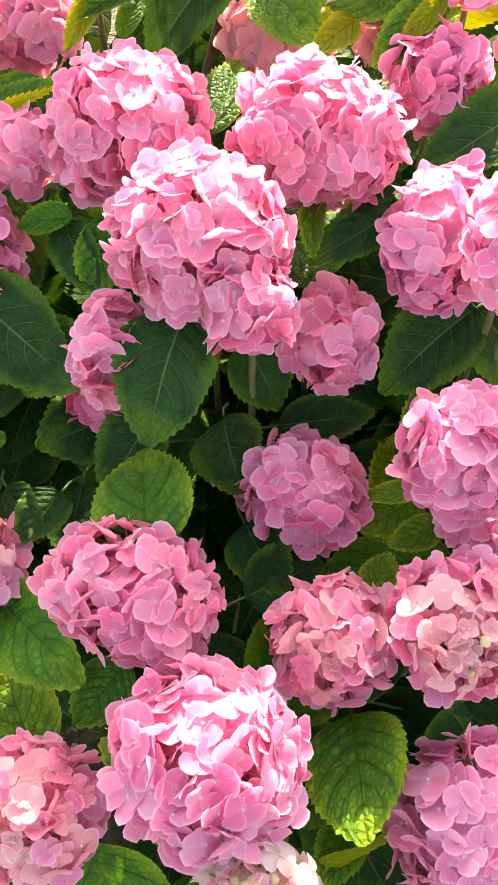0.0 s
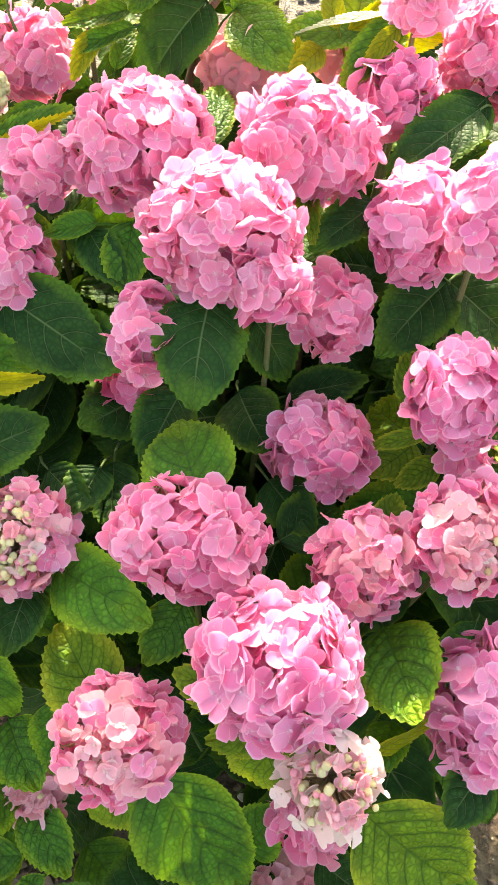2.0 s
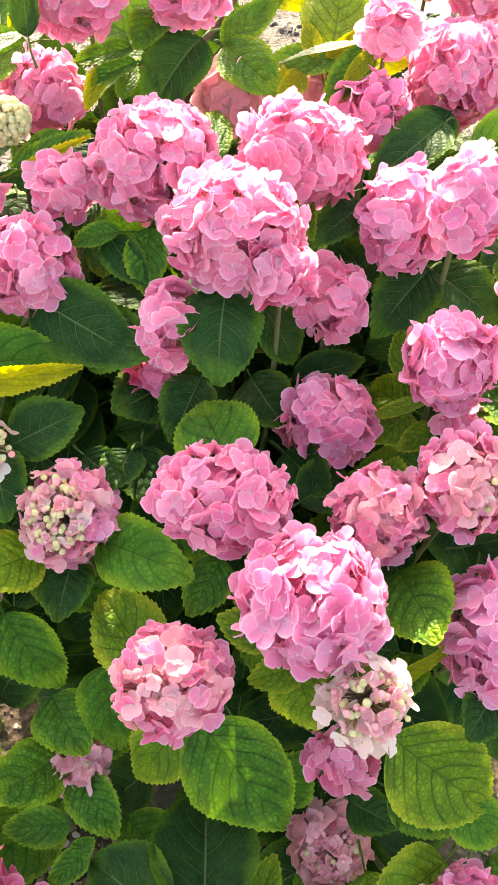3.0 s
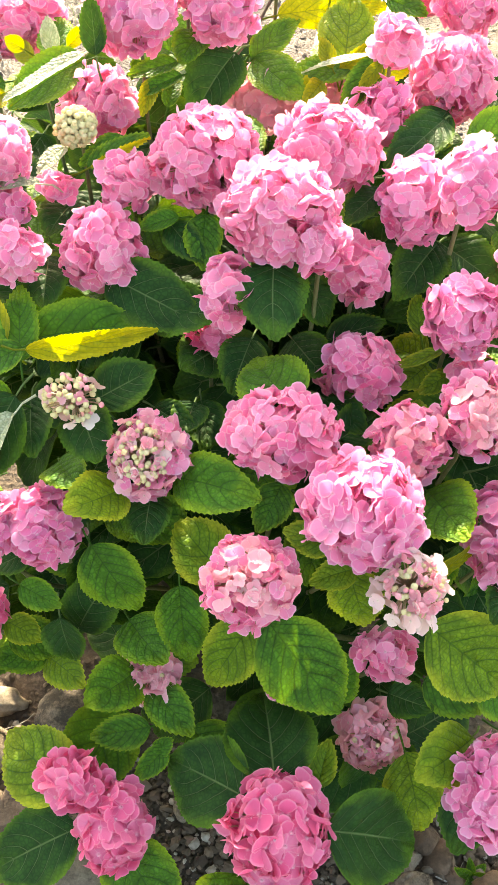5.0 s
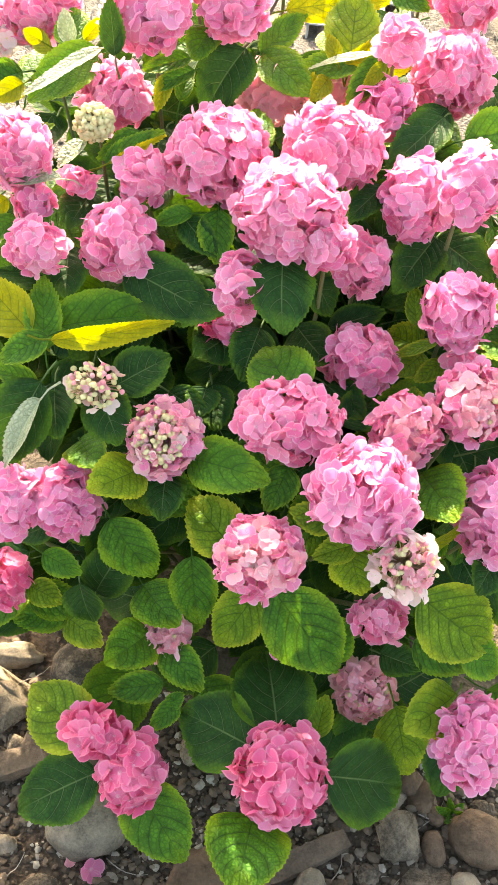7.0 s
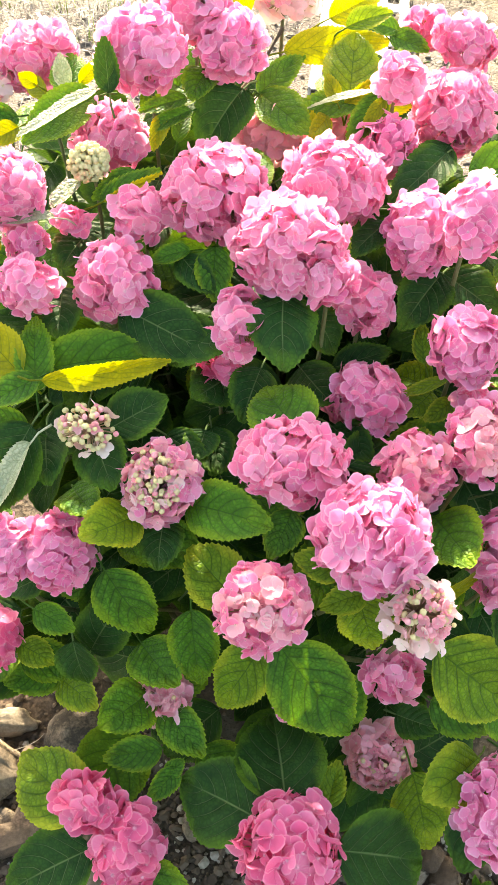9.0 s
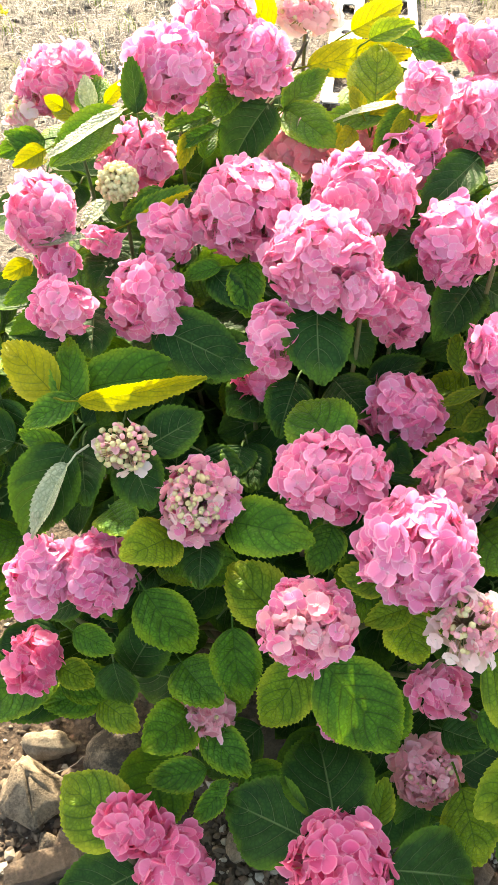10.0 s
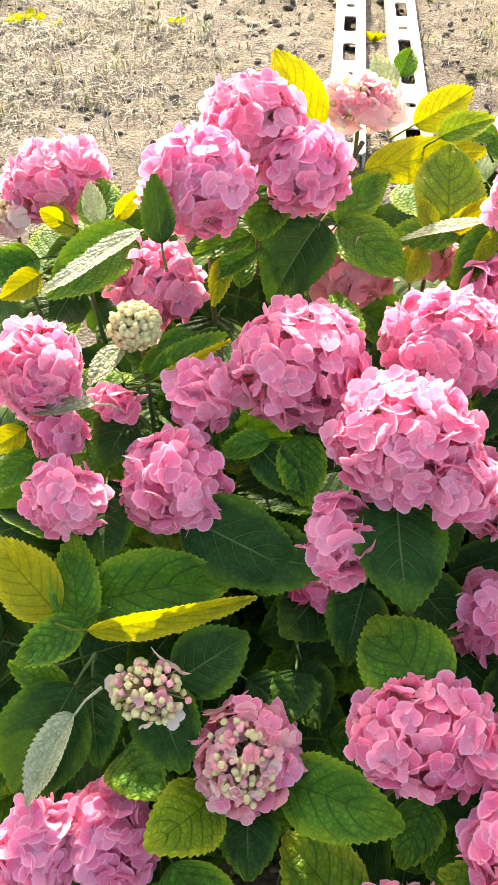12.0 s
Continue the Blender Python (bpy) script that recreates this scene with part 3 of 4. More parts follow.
# ---- concrete slabs ----
def concrete_slab(x0, x1, y0, y1, top, seed):
    """A cast slab with chipped, worn edges, sunk a little into the soil."""
    rng = random.Random(seed)
    bm = bmesh.new()
    bmesh.ops.create_cube(bm, size=1.0)
    for v in bm.verts:
        v.co = Vector((v.co.x * (x1 - x0), v.co.y * (y1 - y0), (v.co.z - 0.5) * 0.16))
    bmesh.ops.bevel(bm, geom=list(bm.edges), offset=0.008, segments=2, affect="EDGES")
    bmesh.ops.subdivide_edges(bm, edges=[e for e in bm.edges if e.calc_length() > 0.3], cuts=44, use_grid_fill=True)
    off = Vector((rng.uniform(-9, 9), rng.uniform(-9, 9), 0))
    for v in bm.verts:
        rim = min((x1 - x0) / 2 - abs(v.co.x), (y1 - y0) / 2 - abs(v.co.y))
        v.co.z += 0.002 * noise.noise(v.co * 9 + off)
        if rim < 0.012:
            v.co += Vector((-v.co.x, -v.co.y, 0)).normalized() * 0.016 * max(0, noise.noise(v.co * 11 + off))
    bm.verts.index_update()
    me = mesh_of("concrete_slab", [tuple(v.co) for v in bm.verts], [tuple(v.index for v in f.verts) for f in bm.faces], SLAB, smooth=False)
    bm.free()
    ob = new("concrete_slab", me)
    ob.matrix_basis = pose((x0 + x1) / 2, (y0 + y1) / 2, top, 0.4, 0, -1.5)
    return tagged(ob, "pale sunlit concrete slab lying on soil", "slab", "slabs beside the bush")


concrete_slab(0.745, 1.75, 2.25, 3.40, 0.085, 3)
concrete_slab(0.765, 1.80, 3.425, 4.50, 0.125, 8)


# ---- stones ----
def rock_mesh(rng, sx, sy, sz):
    """A broken stone: the hull of a few points, its edges worn."""
    bm = bmesh.new()
    for _ in range(17):
        d = Vector((rng.gauss(0, 1), rng.gauss(0, 1), rng.gauss(0, 1))).normalized()
        bm.verts.new((d.x * sx, d.y * sy, d.z * sz))
    hull = bmesh.ops.convex_hull(bm, input=list(bm.verts))
    bmesh.ops.delete(bm, geom=[v for v in hull["geom_interior"] if isinstance(v, bmesh.types.BMVert)], context="VERTS")
    bmesh.ops.dissolve_limit(bm, angle_limit=0.12, verts=list(bm.verts), edges=list(bm.edges))
    bmesh.ops.bevel(bm, geom=list(bm.edges), offset=min(sx, sy, sz) * 0.13, segments=2, affect="EDGES", clamp_overlap=True)
    bmesh.ops.triangulate(bm, faces=list(bm.faces))
    bmesh.ops.subdivide_edges(bm, edges=list(bm.edges), cuts=2, use_grid_fill=True)
    off = Vector((rng.uniform(-50, 50), rng.uniform(-50, 50), 0))
    for v in bm.verts:
        d = v.co.normalized()
        v.co += d * min(sx, sz) * (0.10 * noise.noise(v.co * 60 + off) + 0.06 * noise.noise(v.co * 160 - off))
    bm.verts.index_update()
    verts = [tuple(v.co) for v in bm.verts]
    faces = [tuple(v.index for v in f.verts) for f in bm.faces]
    bm.free()
    return verts, faces


def stone_mesh(rng, sx, sy, sz, rough, detail=3):
    bm = bmesh.new()
    bmesh.ops.create_icosphere(bm, subdivisions=detail, radius=1.0)
    off = Vector((rng.uniform(-50, 50), rng.uniform(-50, 50), rng.uniform(-50, 50)))
    for v in bm.verts:
        d = v.co.normalized()
        k = 1 + rough * noise.noise(d * 1.1 + off) + rough * 0.5 * noise.noise(d * 2.7 + off)
        if rough > 0.3:
            k -= 0.18 * abs(noise.noise(d * 1.9 - off))
        k += rough * 0.14 * noise.noise(d * 7 + off) + rough * 0.07 * noise.noise(d * 15 - off)
        v.co = Vector((d.x * sx * k, d.y * sy * k, d.z * sz * k))
    bm.verts.index_update()
    verts = [tuple(v.co) for v in bm.verts]
    faces = [tuple(v.index for v in f.verts) for f in bm.faces]
    bm.free()
    return verts, faces


def stone(x, y, sx, sy, sz, mat, turn=0.0, rough=0.25, label="grey weathered stone lying on brown soil", group="stones round the bush"):
    rng = random.Random("%.3f %.3f" % (x, y))
    v, f = rock_mesh(rng, sx, sy, sz) if rough > 0.3 else stone_mesh(rng, sx * 0.9, sy * 0.9, sz, rough, 4)
    ob = new("stone", mesh_of("stone", v, f, mat))
    ob.matrix_basis = pose(x, y, ground_height(x, y) + sz * 0.45, rng.uniform(-8, 8), rng.uniform(-8, 8), turn)
    return tagged(ob, label, "stone", group)


stone(-0.228, -0.100, 0.072, 0.058, 0.045, STONE, 20, 0.15, "smooth grey rounded stone under the bush")
stone(-0.362, -0.096, 0.048, 0.026, 0.022, PALE_STONE, 5, 0.25, "flat pale sunlit stone beside the bush")
stone(-0.352, -0.185, 0.062, 0.062, 0.050, STONE, 30, 0.40, "large angular grey stone beside the bush")
stone(-0.311, -0.256, 0.024, 0.020, 0.018, STONE, 0, 0.35, "small rough grey stone on soil")
stone(-0.165, -0.350, 0.078, 0.072, 0.048, PALE_STONE, 25, 0.14, "large rounded pale brown stone under a leaf")
stone(-0.282, -0.408, 0.020, 0.017, 0.012, PALE_STONE, 0, 0.25, "small pale pebble on soil")
stone(-0.210, -0.462, 0.036, 0.022, 0.018, STONE, 8, 0.15, "smooth grey pebble beside the concrete edge")
stone(-0.054, -0.450, 0.013, 0.013, 0.010, PALE_STONE, 0, 0.2, "small pale pebble on soil")
stone(0.021, -0.412, 0.050, 0.050, 0.014, BROWN_STONE, 15, 0.25, "flat dark brown stone set in soil")
stone(-0.022, -0.215, 0.020, 0.034, 0.022, STONE, 0, 0.2)
stone(0.331, -0.312, 0.046, 0.044, 0.038, STONE, 35, 0.45, "rough angular grey stone with pitted faces")
stone(0.383, -0.368, 0.050, 0.046, 0.034, STONE, -20, 0.45, "rough grey stone with pale lichen specks")
stone(0.386, -0.322, 0.020, 0.032, 0.018, BROWN_STONE, 12, 0.12, "smooth brown oval pebble")
stone(0.434, -0.388, 0.033, 0.044, 0.026, PALE_STONE, 10, 0.12, "smooth pale grey oval pebble")
stone(0.462, -0.300, 0.056, 0.048, 0.036, BROWN_STONE, 0, 0.22, "large stone with rusty brown top")
stone(0.318, -0.262, 0.038, 0.028, 0.020, PALE_STONE, 30, 0.35, "pale angular stone under a leaf")
stone(0.196, -0.412, 0.028, 0.042, 0.026, PALE_STONE, -8, 0.12, "smooth pale oval pebble")
stone(0.126, -0.432, 0.034, 0.024, 0.020, STONE, 15, 0.15, "smooth grey pebble on soil")
stone(0.367, -0.245, 0.028, 0.030, 0.024, BROWN_STONE, 0, 0.35, "crumbling brown clod of earth")
stone(0.345, -0.225, 0.028, 0.022, 0.022, BROWN_STONE, 40, 0.35, "crumbling brown clod of earth")
stone(0.392, -0.268, 0.020, 0.018, 0.016, BROWN_STONE, 0, 0.35, "small brown clod of earth")
stone(0.466, -0.248, 0.020, 0.019, 0.015, STONE, 0, 0.2)
stone(0.430, -0.262, 0.012, 0.016, 0.010, PALE_STONE, 30, 0.2, "small pale pebble on soil")
stone(0.245, -0.398, 0.018, 0.016, 0.012, BROWN_STONE, 0, 0.3, "small brown clod of earth")
stone(0.285, -0.372, 0.020, 0.016, 0.012, STONE, 0, 0.3)
stone(0.300, -0.420, 0.030, 0.022, 0.014, BROWN_STONE, 50, 0.35, "flat brown clod of earth")


def wood_piece(x, y, length, width, height, turn, label):
    rng = random.Random("%.2f %.2f" % (x, y))
    verts, faces = [], []
    n = 12
    for i in range(n + 1):
        s = i / n - 0.5
        k = 1 - 0.35 * abs(2 * s) ** 4 + rng.uniform(-0.06, 0.06)
        for a in range(8):
            t = 2 * math.pi * a / 8
            ca, sa = math.cos(t), math.sin(t)
            r = 1 / max(abs(ca), abs(sa)) ** 0.6
            verts.append((s * length, width / 2 * ca * r * k * rng.uniform(0.93, 1.05), height / 2 * sa * r * k * rng.uniform(0.93, 1.05)))
    for i in range(n):
        for a in range(8):
            b = (a + 1) % 8
            faces.append((i * 8 + a, i * 8 + b, (i + 1) * 8 + b, (i + 1) * 8 + a))
    faces.append(tuple(range(7, -1, -1)))
    faces.append(tuple(n * 8 + a for a in range(8)))
    ob = new("wood_piece", mesh_of("wood_piece", verts, faces, WOOD, smooth=False))
    ob.matrix_basis = pose(x, y, ground_height(x, y) + height * 0.4, 0, 0, turn)
    tagged(ob, label, "wood", "wood scraps on the soil")


wood_piece(-0.278, -0.225, 0.125, 0.032, 0.028, 78, "short weathered wooden board lying on soil")
wood_piece(-0.305, -0.288, 0.120, 0.045, 0.035, 25, "dark split piece of wood on soil")
wood_piece(0.185, -0.362, 0.150, 0.040, 0.026, 32, "dark rotting piece of wood under the leaves")


def build_edging():
    bm = bmesh.new()
    bmesh.ops.create_cube(bm, size=1.0)
    for v in bm.verts:
        v.co = Vector((v.co.x * 4.0, v.co.y * 0.30, v.co.z * 0.12))
    bmesh.ops.bevel(bm, geom=list(bm.edges), offset=0.008, segments=2, affect="EDGES")
    me = bpy.data.meshes.new("edging_slab")
    bm.to_mesh(me)
    bm.free()
    me.materials.append(CONCRETE)
    ob = new("edging_slab", me)
    ob.matrix_basis = pose(-0.365, -0.640, -0.010, 0, 0, 1.2)
    tagged(ob, "smooth grey concrete edging slab along the soil bed", "edging")


build_edging()


def build_gravel():
    rng = random.Random(21)
    verts, faces = [], []
    for k in range(13000):
        if k < 4600:
            x, y = rng.uniform(-0.75, 0.85), rng.uniform(-0.85, 0.15)
        else:
            x, y = rng.uniform(-0.42, 0.56), rng.uniform(-0.56, -0.12)
        if -0.68 < x < -0.04 and y < -0.48:
            continue
        s = rng.choice((0.002, 0.002, 0.003, 0.003, 0.004, 0.004, 0.006, 0.009))
        v, f = stone_mesh(rng, s * rng.uniform(0.7, 1.3), s * rng.uniform(0.6, 1.2), s * rng.uniform(0.35, 0.7), 0.6, 1)
        z = ground_height(x, y) + s * 0.45
        faces += [tuple(i + len(verts) for i in q) for q in f]
        verts += [(a + x, b + y, c + z) for a, b, c in v]
    tagged(new("gravel", mesh_of("gravel", verts, faces, GRAVEL, smooth=False)), "loose small gravel and crumbs on brown soil", "gravel", kind="stuff")


build_gravel()


def blades(spots, mat, name, label, category, rng, low, high, count, lay):
    """Tufts of thin bent blades in one mesh."""
    verts, faces = [], []
    for x, y in spots:
        for _ in range(count):
            px, py = x + rng.gauss(0, 0.035), y + rng.gauss(0, 0.035)
            a, h, w = rng.uniform(0, 6.3), rng.uniform(low, high), rng.uniform(0.0012, 0.003)
            out = rng.uniform(0.3, 1.0) * lay * h
            z = ground_height(px, py)
            dx, dy = math.cos(a), math.sin(a)
            at = len(verts)
            for s in (0, 0.4, 0.75, 1.0):
                r = out * s * s
                zz = z + h * (s - 0.45 * lay * s * s)
                ww = w * (1 - 0.8 * s)
                verts.extend([(px + dx * r - dy * ww, py + dy * r + dx * ww, zz), (px + dx * r + dy * ww, py + dy * r - dx * ww, zz + ww * 0.5)])
            faces.extend([(at + 2 * k, at + 2 * k + 1, at + 2 * k + 3, at + 2 * k + 2) for k in range(3)])
    tagged(new(name, mesh_of(name, verts, faces, mat)), label, category, kind="stuff")


def build_verge():
    rng = random.Random(5)
    dry = [(rng.uniform(-3.2, 2.4), rng.uniform(1.3, 7.0)) for _ in range(1150)]
    dry += [(rng.gauss(-1.2, 0.35), rng.gauss(3.5, 0.6)) for _ in range(300)]
    blades(dry, STRAW, "dry_grass", "flattened dry straw-coloured grass on pale soil", "grass", rng, 0.03, 0.11, 11, 1.5)
    green = [(-1.44, 4.23), (-1.18, 4.38), (-1.12, 4.73), (-1.5, 3.19), (-1.2, 3.2), (-0.95, 3.24), (-1.16, 3.59), (-1.0, 2.9), (-1.34, 2.79), (0.66, 3.89), (0.6, 3.36), (0.72, 4.0)]
    green += [(rng.uniform(-4, 3), rng.uniform(2.0, 8.0)) for _ in range(60)]
    blades(green, GRASS, "green_grass", "sparse green grass tufts among dry straw", "grass", rng, 0.05, 0.13, 16, 0.9)


build_verge()


def clod_field():
    rng = random.Random(31)
    verts, faces = [], []
    for _ in range(3200):
        x, y = rng.uniform(-3.2, 2.4), rng.uniform(1.1, 6.5)
        s = rng.choice((0.006, 0.008, 0.011, 0.015, 0.022))
        v, f = stone_mesh(rng, s * rng.uniform(0.7, 1.3), s * rng.uniform(0.7, 1.3), s * 0.7, 0.6, 1)
        z = ground_height(x, y) + s * 0.1
        faces += [tuple(i + len(verts) for i in q) for q in f]
        verts += [(a + x, b + y, c + z) for a, b, c in v]
    tagged(new("clods", mesh_of("clods", verts, faces, SOIL)), "dry crumbled clods of pale soil", "soil", kind="stuff")


clod_field()


def weed(x, y, s=1.0, kind="y"):
    plant = thing("weed", x, y, 0.0, "small broad-leaved green weed in bare soil", "weed", "weeds round the bush")
    rng = random.Random("%.2f" % (x + y))
    z = ground_height(x, y)
    for i in range(6):
        a = i * 1.05 + rng.uniform(-0.3, 0.3)
        ln = 0.055 * s * rng.uniform(0.7, 1.2)
        b = Vector((x, y, z + 0.004))
        leaf(plant, tuple(b), (x + math.cos(a) * ln, y + math.sin(a) * ln, z + ln * rng.uniform(0.3, 0.9)), ln * 0.55, kind)


for wx, wy, ws in ((-1.59, 3.86, 1.0), (-1.53, 3.85, 1.1), (-1.48, 3.86, 1.0), (-1.34, 3.74, 0.7), (-1.76, 4.70, 1.2), (-0.80, 3.86, 0.8), (-1.62, 3.45, 1.0), (0.42, 4.5, 1.0), (0.13, 3.78, 0.9)):
    weed(wx, wy, ws)
weed(0.418, -0.262, 0.45, "g")
weed(0.002, -0.432, 0.35, "g")


def twig(x, y, length, turn, lift=0.006):
    rng = random.Random("%.3f" % (x * 7 + y))
    c, sn = math.cos(radians(turn)), math.sin(radians(turn))
    points = []
    for i in range(7):
        s = (i / 6 - 0.5) * length
        px, py = x + c * s - sn * length * 0.5 * (i / 6 - 0.5) ** 2 + rng.gauss(0, 0.0008), y + sn * s + c * length * 0.5 * (i / 6 - 0.5) ** 2 + rng.gauss(0, 0.0008)
        points.append(Vector((px, py, ground_height(px, py) + lift + 0.002 * rng.random())))
    v, f = tube(points, [0.0011 - 0.0001 * i for i in range(7)], 5)
    tagged(new("twig", mesh_of("twig", [tuple(p) for p in v], f, STRAW)), "thin dry straw-coloured twig on the soil", "twig", "twigs on the soil")


twig(0.375, -0.285, 0.10, 40)
twig(0.400, -0.275, 0.07, 10)
twig(0.300, -0.400, 0.08, 25)
twig(0.330, -0.430, 0.06, -30)
twig(0.240, -0.370, 0.05, 70)
twig(-0.090, -0.420, 0.07, -12)
twig(-0.255, -0.440, 0.05, 60)
twig(-0.320, -0.150, 0.09, 35, 0.03)


# ---- the bushes ----
bush = thing("hydrangea_bush", 0.0, 0.35, 0.0, "large leafy hydrangea bush covered in pink mophead flowers", "bush", "hydrangeas")
shoot_a = thing("hydrangea_shoot", 0.12, -0.30, 0.0, "low hydrangea shoot with one pink flower and broad dark leaves", "bush", "hydrangeas")
shoot_b = thing("hydrangea_shoot", -0.10, -0.28, 0.0, "low hydrangea shoot with one deep pink flower beside a stone", "bush", "hydrangeas")

# flower heads
flower_head(bush, 0.043, 0.183, 0.792, 0.071, 0.065, "pink", 0, "pink mophead flower cluster")
flower_head(bush, 0.099, 0.147, 0.775, 0.034, 0.035, "pink", 0, "pink mophead flower cluster")
flower_head(bush, -0.061, 0.271, 0.805, 0.070, 0.069, "pink", 0, "pink mophead flower cluster")
flower_head(bush, 0.090, 0.316, 0.813, 0.070, 0.060, "pink", 0, "pink mophead flower cluster")
flower_head(bush, 0.211, 0.274, 0.773, 0.047, 0.063, "lilac", 0, "lilac-pink mophead flower cluster")
flower_head(bush, 0.272, 0.236, 0.825, 0.039, 0.055, "lilac", 0, "lilac-pink mophead flower cluster")
flower_head(bush, 0.147, 0.202, 0.708, 0.035, 0.042, "pink", 0, "pink mophead flower cluster")
flower_head(bush, -0.011, 0.119, 0.716, 0.026, 0.048, "pink", 0, "pink mophead flower cluster")
flower_head(bush, 0.160, 0.109, 0.620, 0.051, 0.050, "pink", 0, "pink mophead flower cluster")
flower_head(bush, 0.277, 0.128, 0.708, 0.049, 0.050, "lilac", 0, "lilac-pink mophead flower cluster")
flower_head(bush, 0.306, 0.124, 0.626, 0.028, 0.022, "pink", 0, "pink mophead flower cluster")
flower_head(bush, 0.078, -0.033, 0.634, 0.068, 0.052, "pink", 0, "pink mophead flower cluster")
flower_head(bush, 0.226, -0.003, 0.613, 0.046, 0.052, "pink", 24, "half-open pale pink flower cluster with cream buds", buds=0.1)
flower_head(bush, 0.309, 0.029, 0.644, 0.050, 0.054, "pink", 34, "half-open pale pink flower cluster with cream buds", buds=0.15)
flower_head(bush, 0.176, -0.118, 0.616, 0.067, 0.067, "lilac", 0, "lilac-pink mophead flower cluster")
flower_head(bush, 0.238, -0.177, 0.563, 0.041, 0.045, "blush", 70, "half-open blush-white flower cluster with cream buds", full=0.6, buds=0.45)
flower_head(bush, 0.060, -0.184, 0.547, 0.055, 0.054, "pink", 32, "half-open pale pink flower cluster with cream buds", buds=0.1)
flower_head(bush, 0.231, -0.158, 0.393, 0.039, 0.033, "pink", 0, "sparse pink mophead flower cluster", full=0.75)
flower_head(bush, 0.236, -0.193, 0.247, 0.046, 0.047, "pale", 60, "half-open pale pink flower cluster with cream buds", buds=0.2)
flower_head(bush, 0.378, -0.266, 0.293, 0.050, 0.069, "lilac", 0, "lilac-pink mophead flower cluster")
flower_head(shoot_a, 0.123, -0.345, 0.283, 0.063, 0.069, "deep", 0, "deep pink mophead flower cluster", size=0.0185)
flower_head(shoot_b, -0.141, -0.308, 0.246, 0.045, 0.032, "deep", 0, "deep pink mophead flower cluster", size=0.0185)
flower_head(shoot_b, -0.081, -0.346, 0.216, 0.042, 0.057, "deep", 0, "deep pink mophead flower cluster", size=0.0185)
flower_head(bush, -0.072, -0.171, 0.286, 0.043, 0.035, "pale", 50, "half-open pale pink flower cluster with cream buds", buds=0.15)
flower_head(bush, -0.213, -0.090, 0.479, 0.049, 0.054, "lilac", 0, "lilac-pink mophead flower cluster")
flower_head(bush, -0.280, -0.115, 0.494, 0.036, 0.052, "lilac", 0, "lilac-pink mophead flower cluster")
flower_head(bush, -0.306, -0.143, 0.339, 0.035, 0.045, "deep", 0, "deep pink mophead flower cluster")
flower_head(bush, -0.084, -0.043, 0.582, 0.048, 0.056, "pink", 56, "half-open pale pink flower cluster with cream buds", buds=0.68)
flower_head(bush, -0.177, -0.016, 0.638, 0.041, 0.034, "blush", 100, "half-open blush-white flower cluster with cream buds", full=0.45, buds=0.92)
flower_head(bush, -0.180, 0.172, 0.723, 0.054, 0.055, "pink", 0, "pink mophead flower cluster")
flower_head(bush, -0.279, 0.124, 0.735, 0.040, 0.034, "pink", 0, "pink mophead flower cluster")
flower_head(bush, -0.325, 0.235, 0.806, 0.044, 0.053, "pink", 0, "pink mophead flower cluster")
flower_head(bush, -0.233, 0.400, 0.809, 0.054, 0.049, "pink", 0, "pink mophead flower cluster")
flower_head(bush, -0.238, 0.300, 0.820, 0.031, 0.028, "cream", 120, "unopened cream-green flower cluster", buds=0.8, size=0.0105)
flower_head(bush, -0.159, 0.245, 0.781, 0.036, 0.035, "pink", 0, "pink mophead flower cluster")
flower_head(bush, -0.304, 0.202, 0.750, 0.029, 0.025, "pink", 0, "pink mophead flower cluster")
flower_head(bush, -0.248, 0.232, 0.772, 0.023, 0.016, "pink", 0, "pink mophead flower cluster")
flower_head(bush, -0.183, 0.416, 0.927, 0.059, 0.058, "lilac", 0, "lilac-pink mophead flower cluster")
flower_head(bush, -0.137, 0.526, 0.951, 0.057, 0.051, "pink", 0, "pink mophead flower cluster")
flower_head(bush, -0.073, 0.484, 0.917, 0.047, 0.053, "lilac", 0, "lilac-pink mophead flower cluster")
flower_head(bush, -0.385, 0.552, 0.852, 0.079, 0.052, "pink", 0, "pink mophead flower cluster")
flower_head(bush, -0.446, 0.527, 0.810, 0.026, 0.023, "blush", 90, "half-open blush-white flower cluster with cream buds", buds=0.7)
flower_head(bush, -0.015, 0.619, 0.942, 0.054, 0.032, "blush", 60, "half-open blush-white flower cluster with cream buds", buds=0.2)
flower_head(bush, 0.253, 0.533, 0.824, 0.063, 0.066, "pink", 0, "pink mophead flower cluster")
flower_head(bush, 0.158, 0.433, 0.812, 0.042, 0.045, "lilac", 0, "lilac-pink mophead flower cluster")
flower_head(bush, 0.165, 0.479, 0.892, 0.031, 0.031, "pink", 0, "pink mophead flower cluster")
flower_head(bush, 0.263, 0.630, 0.891, 0.051, 0.037, "pink", 0, "pink mophead flower cluster")
flower_head(bush, 0.205, 0.693, 0.886, 0.038, 0.030, "pink", 0, "pink mophead flower cluster")
# the pale petals of these two heads stand for light coming through them
flower_head(bush, -0.012, 0.482, 0.796, 0.056, 0.046, "pale", 0, "salmon-pink mophead flower cluster, paled as if lit through")
flower_head(bush, 0.086, 0.515, 0.800, 0.030, 0.030, "pale", 0, "salmon-pink mophead flower cluster, paled as if lit through")
flower_head(bush, 0.355, 0.246, 0.727, 0.030, 0.038, "pink", 0, "pink mophead flower cluster")
flower_head(bush, 0.369, 0.371, 0.753, 0.026, 0.021, "deep", 0, "deep pink mophead flower cluster")
flower_head(bush, 0.341, 0.183, 0.665, 0.015, 0.016, "pink", 0, "pink mophead flower cluster")
